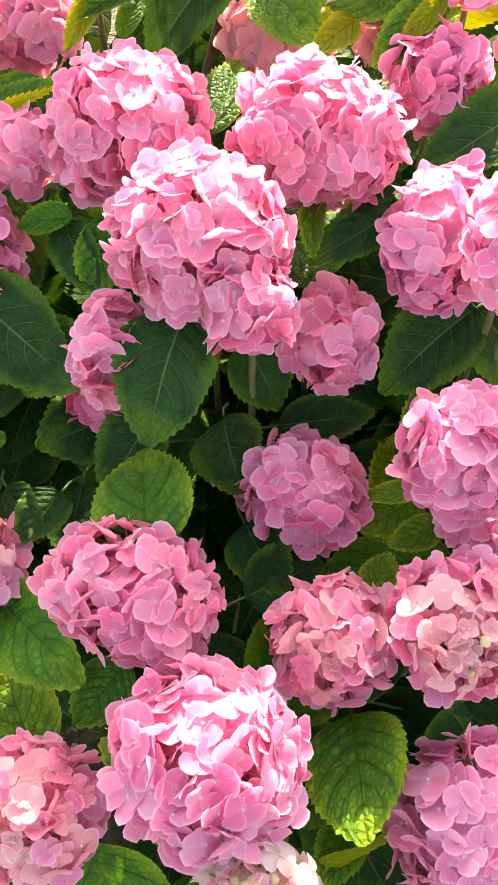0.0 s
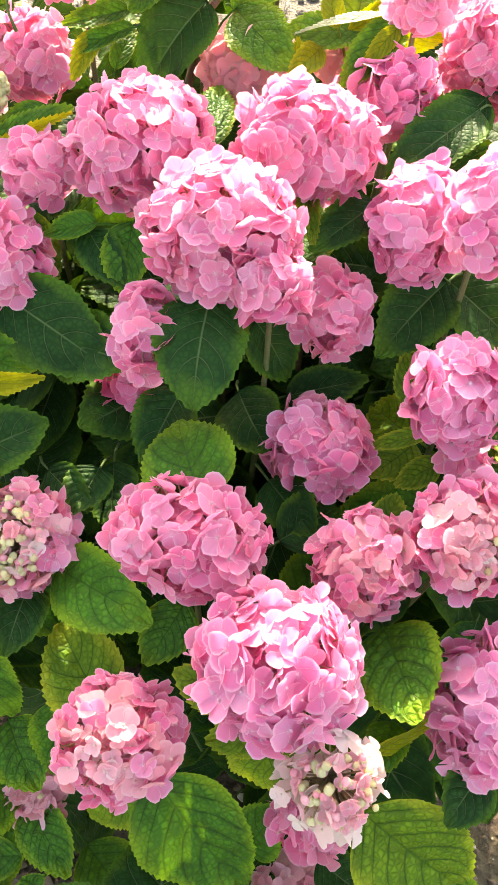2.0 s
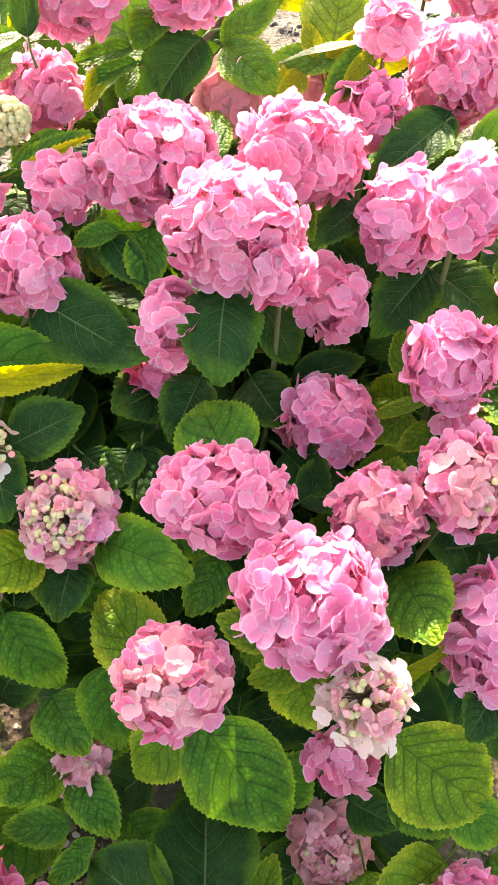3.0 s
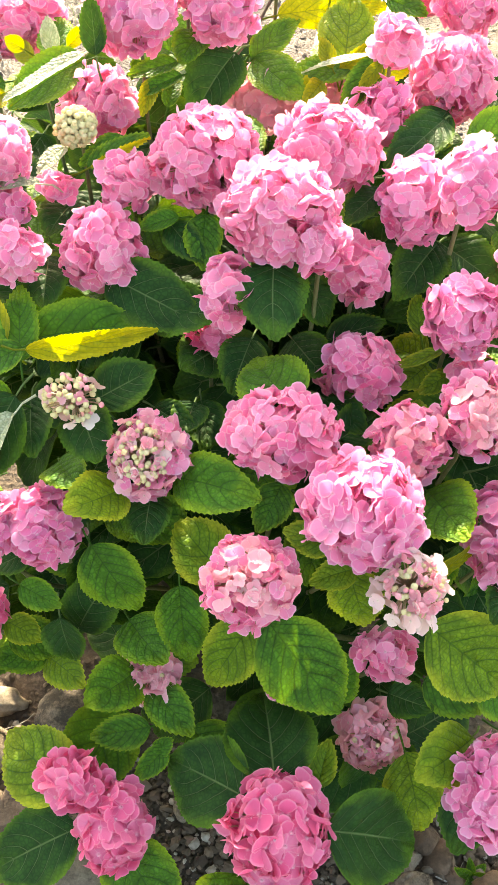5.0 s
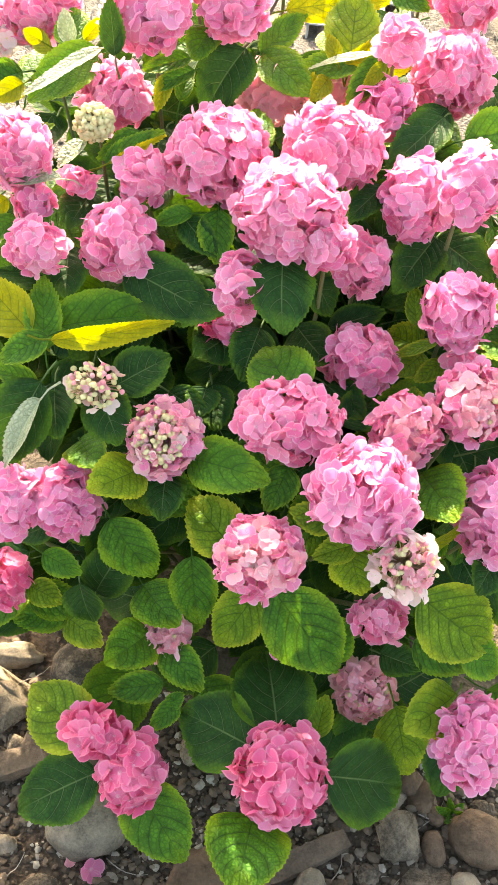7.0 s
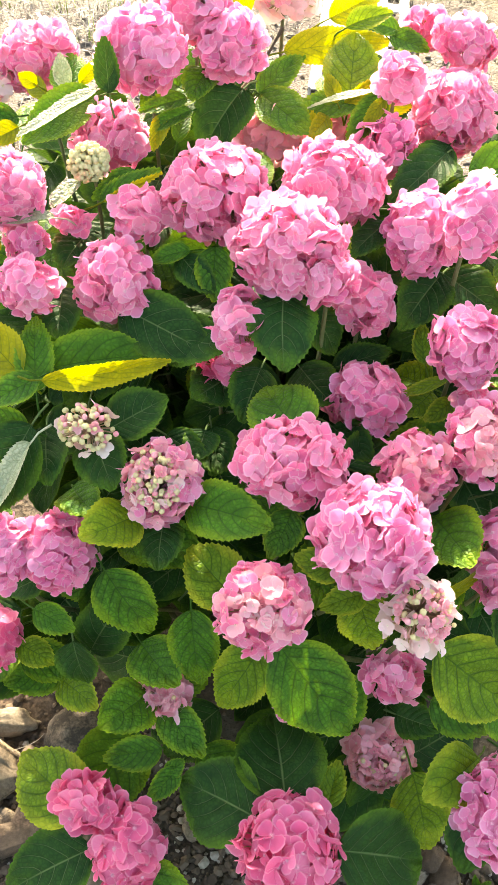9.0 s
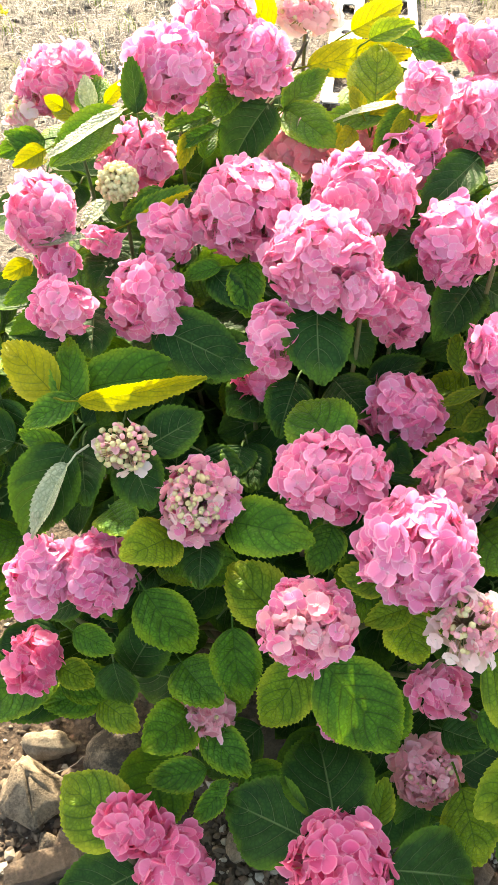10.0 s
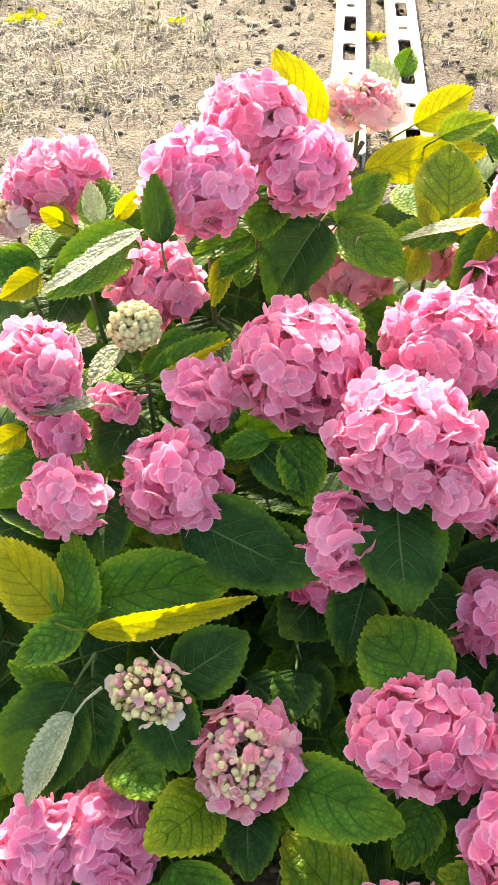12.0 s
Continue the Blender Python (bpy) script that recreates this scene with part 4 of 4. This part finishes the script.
flower_head(bush, -0.033, 0.115, 0.645, 0.026, 0.018, "deep", 0, "deep pink mophead flower cluster")
flower_head(bush, 0.357, -0.070, 0.543, 0.054, 0.068, "lilac", 0, "lilac-pink mophead flower cluster")
flower_head(bush, 0.113, -0.185, 0.327, 0.021, 0.017, "pink", 0, "pink mophead flower cluster")

# leaves round the flower heads
leaf(bush, (-0.256, 0.062, 0.653), (-0.109, 0.110, 0.674), 0.075, "g", -8, fold=0.4, droop=0.05)
# added strip for the folded half of the leaf above, backlit yellow in its colour
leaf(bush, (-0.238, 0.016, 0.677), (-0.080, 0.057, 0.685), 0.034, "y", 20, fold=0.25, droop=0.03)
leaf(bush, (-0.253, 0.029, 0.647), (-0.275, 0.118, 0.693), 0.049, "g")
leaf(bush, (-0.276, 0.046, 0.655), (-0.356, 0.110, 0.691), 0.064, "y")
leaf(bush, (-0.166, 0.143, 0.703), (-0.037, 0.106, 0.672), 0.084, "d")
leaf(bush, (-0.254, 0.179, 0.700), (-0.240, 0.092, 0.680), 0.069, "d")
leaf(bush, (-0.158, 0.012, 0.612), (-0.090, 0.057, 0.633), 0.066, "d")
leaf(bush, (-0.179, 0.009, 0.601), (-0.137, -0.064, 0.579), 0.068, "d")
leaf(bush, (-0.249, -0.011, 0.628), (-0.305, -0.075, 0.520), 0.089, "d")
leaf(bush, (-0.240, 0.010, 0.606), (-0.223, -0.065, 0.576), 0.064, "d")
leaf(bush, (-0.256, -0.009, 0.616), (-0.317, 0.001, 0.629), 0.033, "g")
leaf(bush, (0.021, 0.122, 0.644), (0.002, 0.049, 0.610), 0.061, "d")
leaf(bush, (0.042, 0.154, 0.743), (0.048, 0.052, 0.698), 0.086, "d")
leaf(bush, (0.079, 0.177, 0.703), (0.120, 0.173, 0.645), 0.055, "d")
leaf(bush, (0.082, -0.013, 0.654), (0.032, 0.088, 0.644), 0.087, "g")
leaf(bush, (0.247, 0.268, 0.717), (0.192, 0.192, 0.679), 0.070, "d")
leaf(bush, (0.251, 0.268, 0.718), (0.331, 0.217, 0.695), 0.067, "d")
leaf(bush, (0.256, -0.033, 0.565), (0.300, -0.123, 0.592), 0.080, "g")
leaf(bush, (0.267, -0.134, 0.539), (0.318, -0.085, 0.540), 0.032, "y", 30)
leaf(bush, (0.280, -0.096, 0.521), (0.276, -0.145, 0.520), 0.037, "g")
leaf(bush, (0.272, -0.162, 0.473), (0.380, -0.173, 0.378), 0.105, "c")
leaf(bush, (0.085, -0.177, 0.462), (0.182, -0.226, 0.353), 0.101, "g")
leaf(bush, (0.065, -0.153, 0.424), (0.016, -0.191, 0.315), 0.072, "c")
leaf(bush, (0.031, -0.143, 0.491), (-0.046, -0.082, 0.506), 0.077, "c")
leaf(bush, (-0.034, -0.119, 0.430), (-0.023, -0.164, 0.323), 0.067, "g")
leaf(bush, (-0.149, -0.102, 0.469), (-0.092, -0.132, 0.379), 0.074, "g")
leaf(bush, (-0.112, -0.063, 0.538), (-0.161, -0.133, 0.562), 0.069, "c")
leaf(bush, (-0.049, -0.048, 0.555), (0.064, -0.090, 0.587), 0.071, "g")
leaf(bush, (-0.079, -0.053, 0.524), (-0.076, -0.132, 0.519), 0.061, "d")
leaf(bush, (0.083, -0.066, 0.584), (0.066, -0.118, 0.553), 0.047, "g")
leaf(bush, (0.151, -0.128, 0.563), (0.091, -0.127, 0.575), 0.043, "c")
leaf(bush, (0.171, -0.140, 0.538), (0.195, -0.155, 0.444), 0.065, "c")
leaf(bush, (0.181, -0.139, 0.538), (0.127, -0.152, 0.521), 0.037, "c")
leaf(shoot_a, (0.114, -0.302, 0.300), (0.089, -0.161, 0.263), 0.116, "d")
leaf(shoot_a, (0.084, -0.318, 0.289), (-0.027, -0.251, 0.233), 0.109, "d")
leaf(shoot_a, (0.183, -0.334, 0.268), (0.301, -0.289, 0.182), 0.119, "d")
leaf(shoot_a, (0.095, -0.386, 0.230), (0.082, -0.499, 0.272), 0.111, "g")
leaf(shoot_b, (-0.151, -0.309, 0.207), (-0.259, -0.238, 0.199), 0.099, "c")
leaf(shoot_b, (-0.134, -0.341, 0.178), (-0.251, -0.381, 0.113), 0.097, "d")
leaf(shoot_b, (-0.078, -0.345, 0.171), (0.007, -0.418, 0.097), 0.099, "g")
leaf(bush, (-0.086, -0.172, 0.299), (-0.131, -0.250, 0.323), 0.073, "g")
leaf(bush, (-0.063, -0.184, 0.285), (-0.000, -0.239, 0.266), 0.055, "g")
leaf(bush, (-0.058, -0.228, 0.257), (-0.137, -0.244, 0.235), 0.046, "g")
leaf(bush, (-0.033, -0.250, 0.252), (-0.063, -0.294, 0.236), 0.032, "g")
leaf(bush, (-0.048, -0.261, 0.248), (-0.025, -0.242, 0.260), 0.024, "g")
leaf(bush, (-0.104, -0.125, 0.345), (-0.045, -0.192, 0.348), 0.070, "g")
leaf(bush, (-0.195, -0.139, 0.351), (-0.183, -0.159, 0.277), 0.058, "d")
leaf(bush, (-0.226, -0.139, 0.244), (-0.154, -0.182, 0.267), 0.053, "c")
leaf(bush, (-0.230, -0.103, 0.445), (-0.283, -0.117, 0.404), 0.041, "d")
leaf(bush, (-0.246, -0.126, 0.397), (-0.188, -0.140, 0.379), 0.041, "g")
leaf(bush, (-0.280, -0.128, 0.306), (-0.228, -0.138, 0.287), 0.042, "c")
leaf(bush, (0.248, -0.165, 0.312), (0.300, -0.195, 0.335), 0.050, "d")
leaf(bush, (0.276, -0.221, 0.268), (0.315, -0.276, 0.169), 0.080, "c")
leaf(bush, (0.356, -0.205, 0.302), (0.287, -0.280, 0.305), 0.078, "c")
leaf(bush, (0.286, -0.162, 0.354), (0.369, -0.181, 0.319), 0.059, "g")
leaf(bush, (0.344, -0.175, 0.394), (0.402, -0.190, 0.341), 0.057, "g")
leaf(bush, (0.167, -0.287, 0.277), (0.175, -0.229, 0.293), 0.035, "c")
leaf(bush, (-0.052, 0.460, 0.867), (-0.104, 0.400, 0.799), 0.085, "d", droop=0.3)
leaf(bush, (0.249, 0.469, 0.806), (0.179, 0.360, 0.760), 0.061, "d")
leaf(bush, (0.165, 0.314, 0.762), (0.120, 0.226, 0.752), 0.045, "d")
leaf(bush, (0.099, 0.291, 0.778), (0.114, 0.230, 0.758), 0.022, "c")
leaf(bush, (-0.013, 0.323, 0.783), (-0.020, 0.426, 0.796), 0.041, "g")
leaf(bush, (-0.086, 0.207, 0.758), (-0.139, 0.199, 0.742), 0.029, "g")
leaf(bush, (-0.053, 0.216, 0.760), (-0.052, 0.162, 0.712), 0.050, "g")
leaf(bush, (-0.129, 0.273, 0.757), (-0.151, 0.235, 0.736), 0.037, "d")
leaf(bush, (-0.254, 0.425, 0.855), (-0.356, 0.363, 0.812), 0.071, "g")
leaf(bush, (-0.378, 0.431, 0.813), (-0.437, 0.395, 0.798), 0.050, "g")
leaf(bush, (-0.368, 0.401, 0.811), (-0.399, 0.351, 0.803), 0.033, "y")
leaf(bush, (-0.301, 0.448, 0.847), (-0.324, 0.518, 0.874), 0.055, "g")
leaf(bush, (-0.341, 0.460, 0.833), (-0.389, 0.515, 0.837), 0.028, "y")
leaf(bush, (-0.128, 0.434, 0.859), (-0.188, 0.395, 0.848), 0.032, "g")
leaf(bush, (-0.120, 0.421, 0.848), (-0.169, 0.373, 0.834), 0.029, "g")
leaf(bush, (-0.154, 0.403, 0.846), (-0.162, 0.346, 0.819), 0.024, "y")
leaf(bush, (-0.103, 0.480, 0.884), (-0.127, 0.419, 0.863), 0.053, "g")
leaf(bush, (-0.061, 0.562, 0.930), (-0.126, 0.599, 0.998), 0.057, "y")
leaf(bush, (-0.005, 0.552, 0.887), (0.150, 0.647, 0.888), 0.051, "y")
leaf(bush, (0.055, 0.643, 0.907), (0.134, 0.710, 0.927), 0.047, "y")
leaf(bush, (0.098, 0.505, 0.842), (0.098, 0.600, 0.905), 0.088, "c")
leaf(bush, (-0.032, 0.489, 0.849), (0.022, 0.558, 0.880), 0.044, "g")
leaf(bush, (-0.030, 0.490, 0.849), (0.050, 0.421, 0.826), 0.062, "g")
leaf(bush, (0.110, 0.508, 0.840), (0.025, 0.471, 0.836), 0.049, "g")
leaf(bush, (0.070, 0.466, 0.834), (0.051, 0.409, 0.824), 0.029, "y")
leaf(bush, (0.110, 0.421, 0.822), (0.148, 0.512, 0.839), 0.033, "g")
leaf(bush, (0.143, 0.499, 0.833), (0.193, 0.542, 0.841), 0.030, "y")
leaf(bush, (0.164, 0.661, 0.890), (0.104, 0.665, 0.904), 0.036, "g")
leaf(bush, (0.151, 0.652, 0.886), (0.210, 0.626, 0.874), 0.039, "g")
leaf(bush, (0.032, 0.673, 0.954), (0.048, 0.703, 0.977), 0.030, "g")
leaf(bush, (-0.235, 0.252, 0.740), (-0.257, 0.175, 0.735), 0.062, "d")
leaf(bush, (-0.254, 0.301, 0.791), (-0.282, 0.253, 0.775), 0.028, "p")
leaf(bush, (-0.323, 0.187, 0.732), (-0.364, 0.148, 0.715), 0.034, "g")
leaf(bush, (-0.341, 0.206, 0.748), (-0.371, 0.177, 0.737), 0.029, "y")
leaf(bush, (0.237, 0.171, 0.639), (0.222, 0.219, 0.670), 0.027, "c")
leaf(bush, (0.264, 0.139, 0.642), (0.210, 0.120, 0.617), 0.024, "c", 40)
leaf(bush, (0.248, 0.156, 0.612), (0.199, 0.211, 0.580), 0.063, "c")
leaf(bush, (0.251, 0.151, 0.609), (0.218, 0.099, 0.601), 0.047, "c")
leaf(bush, (0.277, 0.125, 0.618), (0.240, 0.098, 0.602), 0.028, "c")
leaf(bush, (0.323, 0.165, 0.652), (0.365, 0.123, 0.645), 0.047, "g")
leaf(bush, (0.358, 0.032, 0.599), (0.406, 0.003, 0.569), 0.046, "d")
leaf(bush, (0.147, 0.018, 0.586), (0.191, 0.081, 0.572), 0.059, "d")
leaf(bush, (-0.090, 0.036, 0.587), (-0.032, 0.001, 0.584), 0.043, "d")
leaf(bush, (0.368, -0.105, 0.498), (0.335, -0.160, 0.496), 0.049, "d")
leaf(bush, (0.236, 0.054, 0.585), (0.248, 0.098, 0.589), 0.032, "c")
leaf(bush, (-0.109, 0.133, 0.669), (-0.020, 0.100, 0.688), 0.074, "d")
leaf(bush, (-0.099, 0.211, 0.746), (-0.051, 0.166, 0.717), 0.043, "d")
leaf(bush, (-0.042, 0.050, 0.589), (-0.045, -0.010, 0.588), 0.046, "d")
leaf(bush, (0.221, -0.108, 0.526), (0.214, -0.165, 0.532), 0.044, "g")
leaf(bush, (0.122, 0.077, 0.595), (0.175, 0.032, 0.583), 0.053, "d")
leaf(bush, (0.243, 0.434, 0.810), (0.178, 0.345, 0.768), 0.063, "d", droop=0.25)
leaf(bush, (0.071, 0.151, 0.628), (0.117, 0.080, 0.624), 0.065, "d")
leaf(bush, (0.115, 0.171, 0.616), (0.194, 0.201, 0.629), 0.044, "d")
leaf(bush, (-0.015, 0.146, 0.612), (-0.059, 0.054, 0.635), 0.080, "d")
leaf(bush, (-0.037, 0.073, 0.573), (-0.015, 0.007, 0.555), 0.054, "d")
leaf(bush, (0.320, 0.146, 0.645), (0.354, 0.091, 0.619), 0.046, "g")
leaf(bush, (0.050, -0.128, 0.480), (0.024, -0.138, 0.394), 0.061, "g")
leaf(bush, (-0.164, -0.022, 0.514), (-0.144, 0.057, 0.515), 0.062, "d")
leaf(bush, (-0.208, -0.015, 0.522), (-0.164, -0.078, 0.543), 0.062, "g")
leaf(bush, (-0.181, -0.115, 0.294), (-0.132, -0.073, 0.405), 0.075, "d")
leaf(bush, (0.172, -0.163, 0.285), (0.204, -0.138, 0.346), 0.057, "g")
leaf(bush, (-0.176, 0.325, 0.798), (-0.226, 0.272, 0.777), 0.036, "g")
leaf(bush, (-0.371, 0.290, 0.769), (-0.312, 0.344, 0.789), 0.031, "g")
leaf(bush, (-0.138, 0.404, 0.808), (-0.129, 0.447, 0.834), 0.026, "g")
leaf(bush, (0.145, 0.674, 0.878), (0.109, 0.701, 0.891), 0.037, "g")
leaf(bush, (-0.243, -0.039, 0.625), (-0.291, -0.089, 0.534), 0.038, "p", 8, fold=0.4, droop=0.1)
leaf(bush, (0.273, 0.391, 0.802), (0.384, 0.416, 0.814), 0.073, "g")
leaf(bush, (0.329, 0.335, 0.760), (0.391, 0.305, 0.725), 0.055, "g")
leaf(bush, (0.334, 0.226, 0.688), (0.390, 0.163, 0.690), 0.065, "c")
leaf(bush, (0.334, 0.156, 0.640), (0.385, 0.099, 0.678), 0.064, "g")
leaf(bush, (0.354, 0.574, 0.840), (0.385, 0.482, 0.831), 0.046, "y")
leaf(bush, (0.330, 0.011, 0.572), (0.395, 0.034, 0.584), 0.044, "d")
leaf(bush, (0.327, 0.296, 0.728), (0.340, 0.254, 0.700), 0.031, "g")

leaf(bush, (0.092, 0.500, 0.838), (0.155, 0.530, 0.872), 0.025, "y")
leaf(bush, (0.134, 0.470, 0.874), (0.038, 0.470, 0.840), 0.028, "p", 20)
leaf(bush, (0.147, 0.470, 0.870), (0.101, 0.420, 0.817), 0.042, "g")
leaf(bush, (0.148, 0.460, 0.869), (0.122, 0.430, 0.839), 0.020, "y")
leaf(bush, (-0.027, 0.540, 0.851), (0.028, 0.560, 0.882), 0.033, "g")
leaf(bush, (0.083, 0.600, 0.911), (0.146, 0.630, 0.929), 0.037, "c")
leaf(bush, (0.023, 0.660, 0.937), (0.002, 0.690, 0.975), 0.034, "p", -30)
leaf(bush, (0.082, 0.490, 0.845), (0.059, 0.520, 0.871), 0.024, "y")
leaf(bush, (0.055, 0.430, 0.813), (0.049, 0.450, 0.848), 0.017, "y")
# strip added as the pale lower edge of the large folded leaf
leaf(bush, (-0.247, 0.400, 0.876), (-0.345, 0.330, 0.828), 0.028, "p", 6)
leaf(bush, (-0.306, 0.450, 0.851), (-0.321, 0.480, 0.889), 0.027, "p", -25)
leaf(bush, (-0.346, 0.440, 0.857), (-0.370, 0.440, 0.872), 0.023, "y")
leaf(bush, (-0.286, 0.450, 0.860), (-0.259, 0.470, 0.886), 0.020, "y")
leaf(bush, (-0.210, 0.330, 0.902), (-0.218, 0.360, 0.963), 0.033, "d")
leaf(bush, (-0.216, 0.260, 0.785), (-0.140, 0.300, 0.820), 0.030, "g", -12)
# thin strip added as the pale edge of the leaf above
leaf(bush, (-0.206, 0.245, 0.795), (-0.137, 0.285, 0.828), 0.009, "y", 20)
leaf(bush, (-0.263, 0.210, 0.787), (-0.332, 0.190, 0.777), 0.028, "p", 4)
leaf(bush, (-0.382, 0.420, 0.798), (-0.434, 0.420, 0.821), 0.038, "g")
leaf(bush, (-0.247, 0.030, 0.670), (-0.302, -0.010, 0.650), 0.041, "g")


# ---- stems and inner leaves ----
def foot_of(plant, p):
    if plant is bush:
        return (p.x * 0.35, 0.30 + (p.y - 0.30) * 0.40, -0.02)
    at = WORLD_OF[plant.name].translation
    return (at.x, at.y + 0.03, -0.02)


for plant_, centre_, axis_, deep_ in list(HEADS):
    stem(plant_, centre_ - axis_ * deep_ * 0.5, foot_of(plant_, centre_))


def covers(p, tip):
    """Whether a leaf from p to tip would lie over a flower head or a placed leaf."""
    for s in (0.0, 0.35, 0.7, 1.0):
        q = p.lerp(tip, s)
        for spots, wide, over in ((FLOWER_SPOTS, 0.118, -0.05), (LEAF_SPOTS, 0.070, -0.015)):
            for c in spots:
                w = q - c
                up = w.dot(OUT)
                if up > over and (w - OUT * up).length < wide:
                    return True
    return False


FLOWER_SPOTS = [h[1] for h in HEADS]
LEAF_SPOTS = list(LEAF_MIDDLES)


def inner_leaves():
    """Leaves on the stems beneath the flowers, larger ones outside, and a thicket within whose dark colour deepens the
    shade.
    """
    rng = random.Random(11)
    own = [h for h in HEADS if h[0] is bush]
    inward = Vector((0, 0.50, -0.86))
    verts, faces, uvs = [], [], []
    for k in range(760):
        a, b = rng.choice(own), rng.choice(own)
        while (a[1] - b[1]).length > 0.34:
            b = rng.choice(own)
        mid = a[1].lerp(b[1], rng.uniform(0, 1))
        single = k < 240
        p = mid + inward * (rng.uniform(0.075, 0.13) if single else rng.uniform(0.12, 0.36)) + Vector((rng.gauss(0, 0.03), rng.gauss(0, 0.03), rng.gauss(0, 0.02)))
        if p.z < 0.05:
            continue
        out = Vector((rng.gauss(0, 1), rng.gauss(-0.5, 1), rng.gauss(-0.15, 0.5))).normalized()
        ln = rng.uniform(0.09, 0.15)
        if covers(p, p + out * ln):
            continue
        single = k < 240
        if single:
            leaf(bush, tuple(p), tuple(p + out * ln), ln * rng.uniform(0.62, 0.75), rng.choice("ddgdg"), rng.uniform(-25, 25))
        else:
            shape = leaf_shape(ln, ln * 0.68, rng, 0.25, 0.2, 0.0, 0.04, 14, True)
            m = basis(p, out, Vector((rng.gauss(0, 0.3), -0.4 + rng.gauss(0, 0.3), 0.85)))
            faces += [tuple(i + len(verts) for i in q) for q in shape[1]]
            verts += [tuple(m @ Vector(v)) for v in shape[0]]
            uvs += shape[2]
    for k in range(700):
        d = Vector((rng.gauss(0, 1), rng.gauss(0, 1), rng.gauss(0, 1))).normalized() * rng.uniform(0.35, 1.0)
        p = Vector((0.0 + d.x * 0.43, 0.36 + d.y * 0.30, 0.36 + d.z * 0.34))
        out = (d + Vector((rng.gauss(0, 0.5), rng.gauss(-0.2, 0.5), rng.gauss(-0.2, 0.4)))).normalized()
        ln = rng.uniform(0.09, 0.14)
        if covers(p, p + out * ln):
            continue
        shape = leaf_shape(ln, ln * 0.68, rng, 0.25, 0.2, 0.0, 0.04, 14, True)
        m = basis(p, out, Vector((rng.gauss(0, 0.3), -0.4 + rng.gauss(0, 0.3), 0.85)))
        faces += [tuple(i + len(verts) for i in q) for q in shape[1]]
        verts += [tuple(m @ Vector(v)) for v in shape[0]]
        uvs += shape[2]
    ob = part_mesh("inner_foliage", mesh_of("inner_foliage", verts, faces, LEAF["d"], uvs), bush, Matrix(), "dark green leaves inside the bush, shade put into their colour")
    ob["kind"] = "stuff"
    for k in range(90):
        x = rng.choice((-1, 1)) * rng.uniform(0.36, 0.47)
        p = Vector((x, rng.uniform(0.0, 0.36), 0))
        p.z = 0.40 + 0.45 * (p.y - 0.0) + rng.uniform(-0.2, 0.10)
        out = Vector((math.copysign(1.0, x) + rng.gauss(0, 0.7), rng.gauss(-0.5, 0.8), rng.gauss(-0.3, 0.4))).normalized()
        ln = rng.uniform(0.09, 0.14)
        if covers(p, p + out * ln):
            continue
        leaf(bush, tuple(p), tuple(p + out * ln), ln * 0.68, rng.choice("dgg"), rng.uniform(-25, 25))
    for i in range(26):
        x, y = rng.uniform(-0.30, 0.36), rng.uniform(-0.02, 0.6)
        foot = Vector((x * 0.5, 0.28 + (y - 0.28) * 0.5, -0.02))
        top = Vector((x, y, rng.uniform(0.45, 0.65)))
        v, f = tube([foot, foot.lerp(top, 0.5) + Vector((rng.gauss(0, 0.02), rng.gauss(0, 0.02), 0)), top], [0.008, 0.006, 0.004], 6)
        part_mesh("cane", mesh_of("cane", [tuple(q) for q in v], f, CANE), bush, Matrix())


inner_leaves()


def flowering_shoot(points, thick):
    v, f = tube([Vector(p) for p in points], [thick * (1 - 0.12 * i) for i in range(len(points))], 7)
    part_mesh("stem", mesh_of("stem", [tuple(p) for p in v], f, CANE), bush, Matrix(), "reddish brown upright stem")


flowering_shoot(((-0.096, 0.450, 0.687), (-0.066, 0.500, 0.837), (-0.033, 0.530, 0.876), (-0.009, 0.570, 0.914)), 0.0055)


def fallen_floret(x, y, kind, s):
    z = ground_height(x, y) + 0.012
    ob = new("fallen_floret", FLORETS[kind][4])
    ob.matrix_basis = pose(x, y, z, 38, 14, 40) @ Matrix.Diagonal((s, s, s, 1))
    tagged(ob, "fallen %s flower lying on the soil" % ("pink" if kind == "deep" else "pale pink"), "flower")


fallen_floret(-0.142, -0.425, "deep", 0.020)
fallen_floret(-0.176, -0.418, "pale", 0.010)
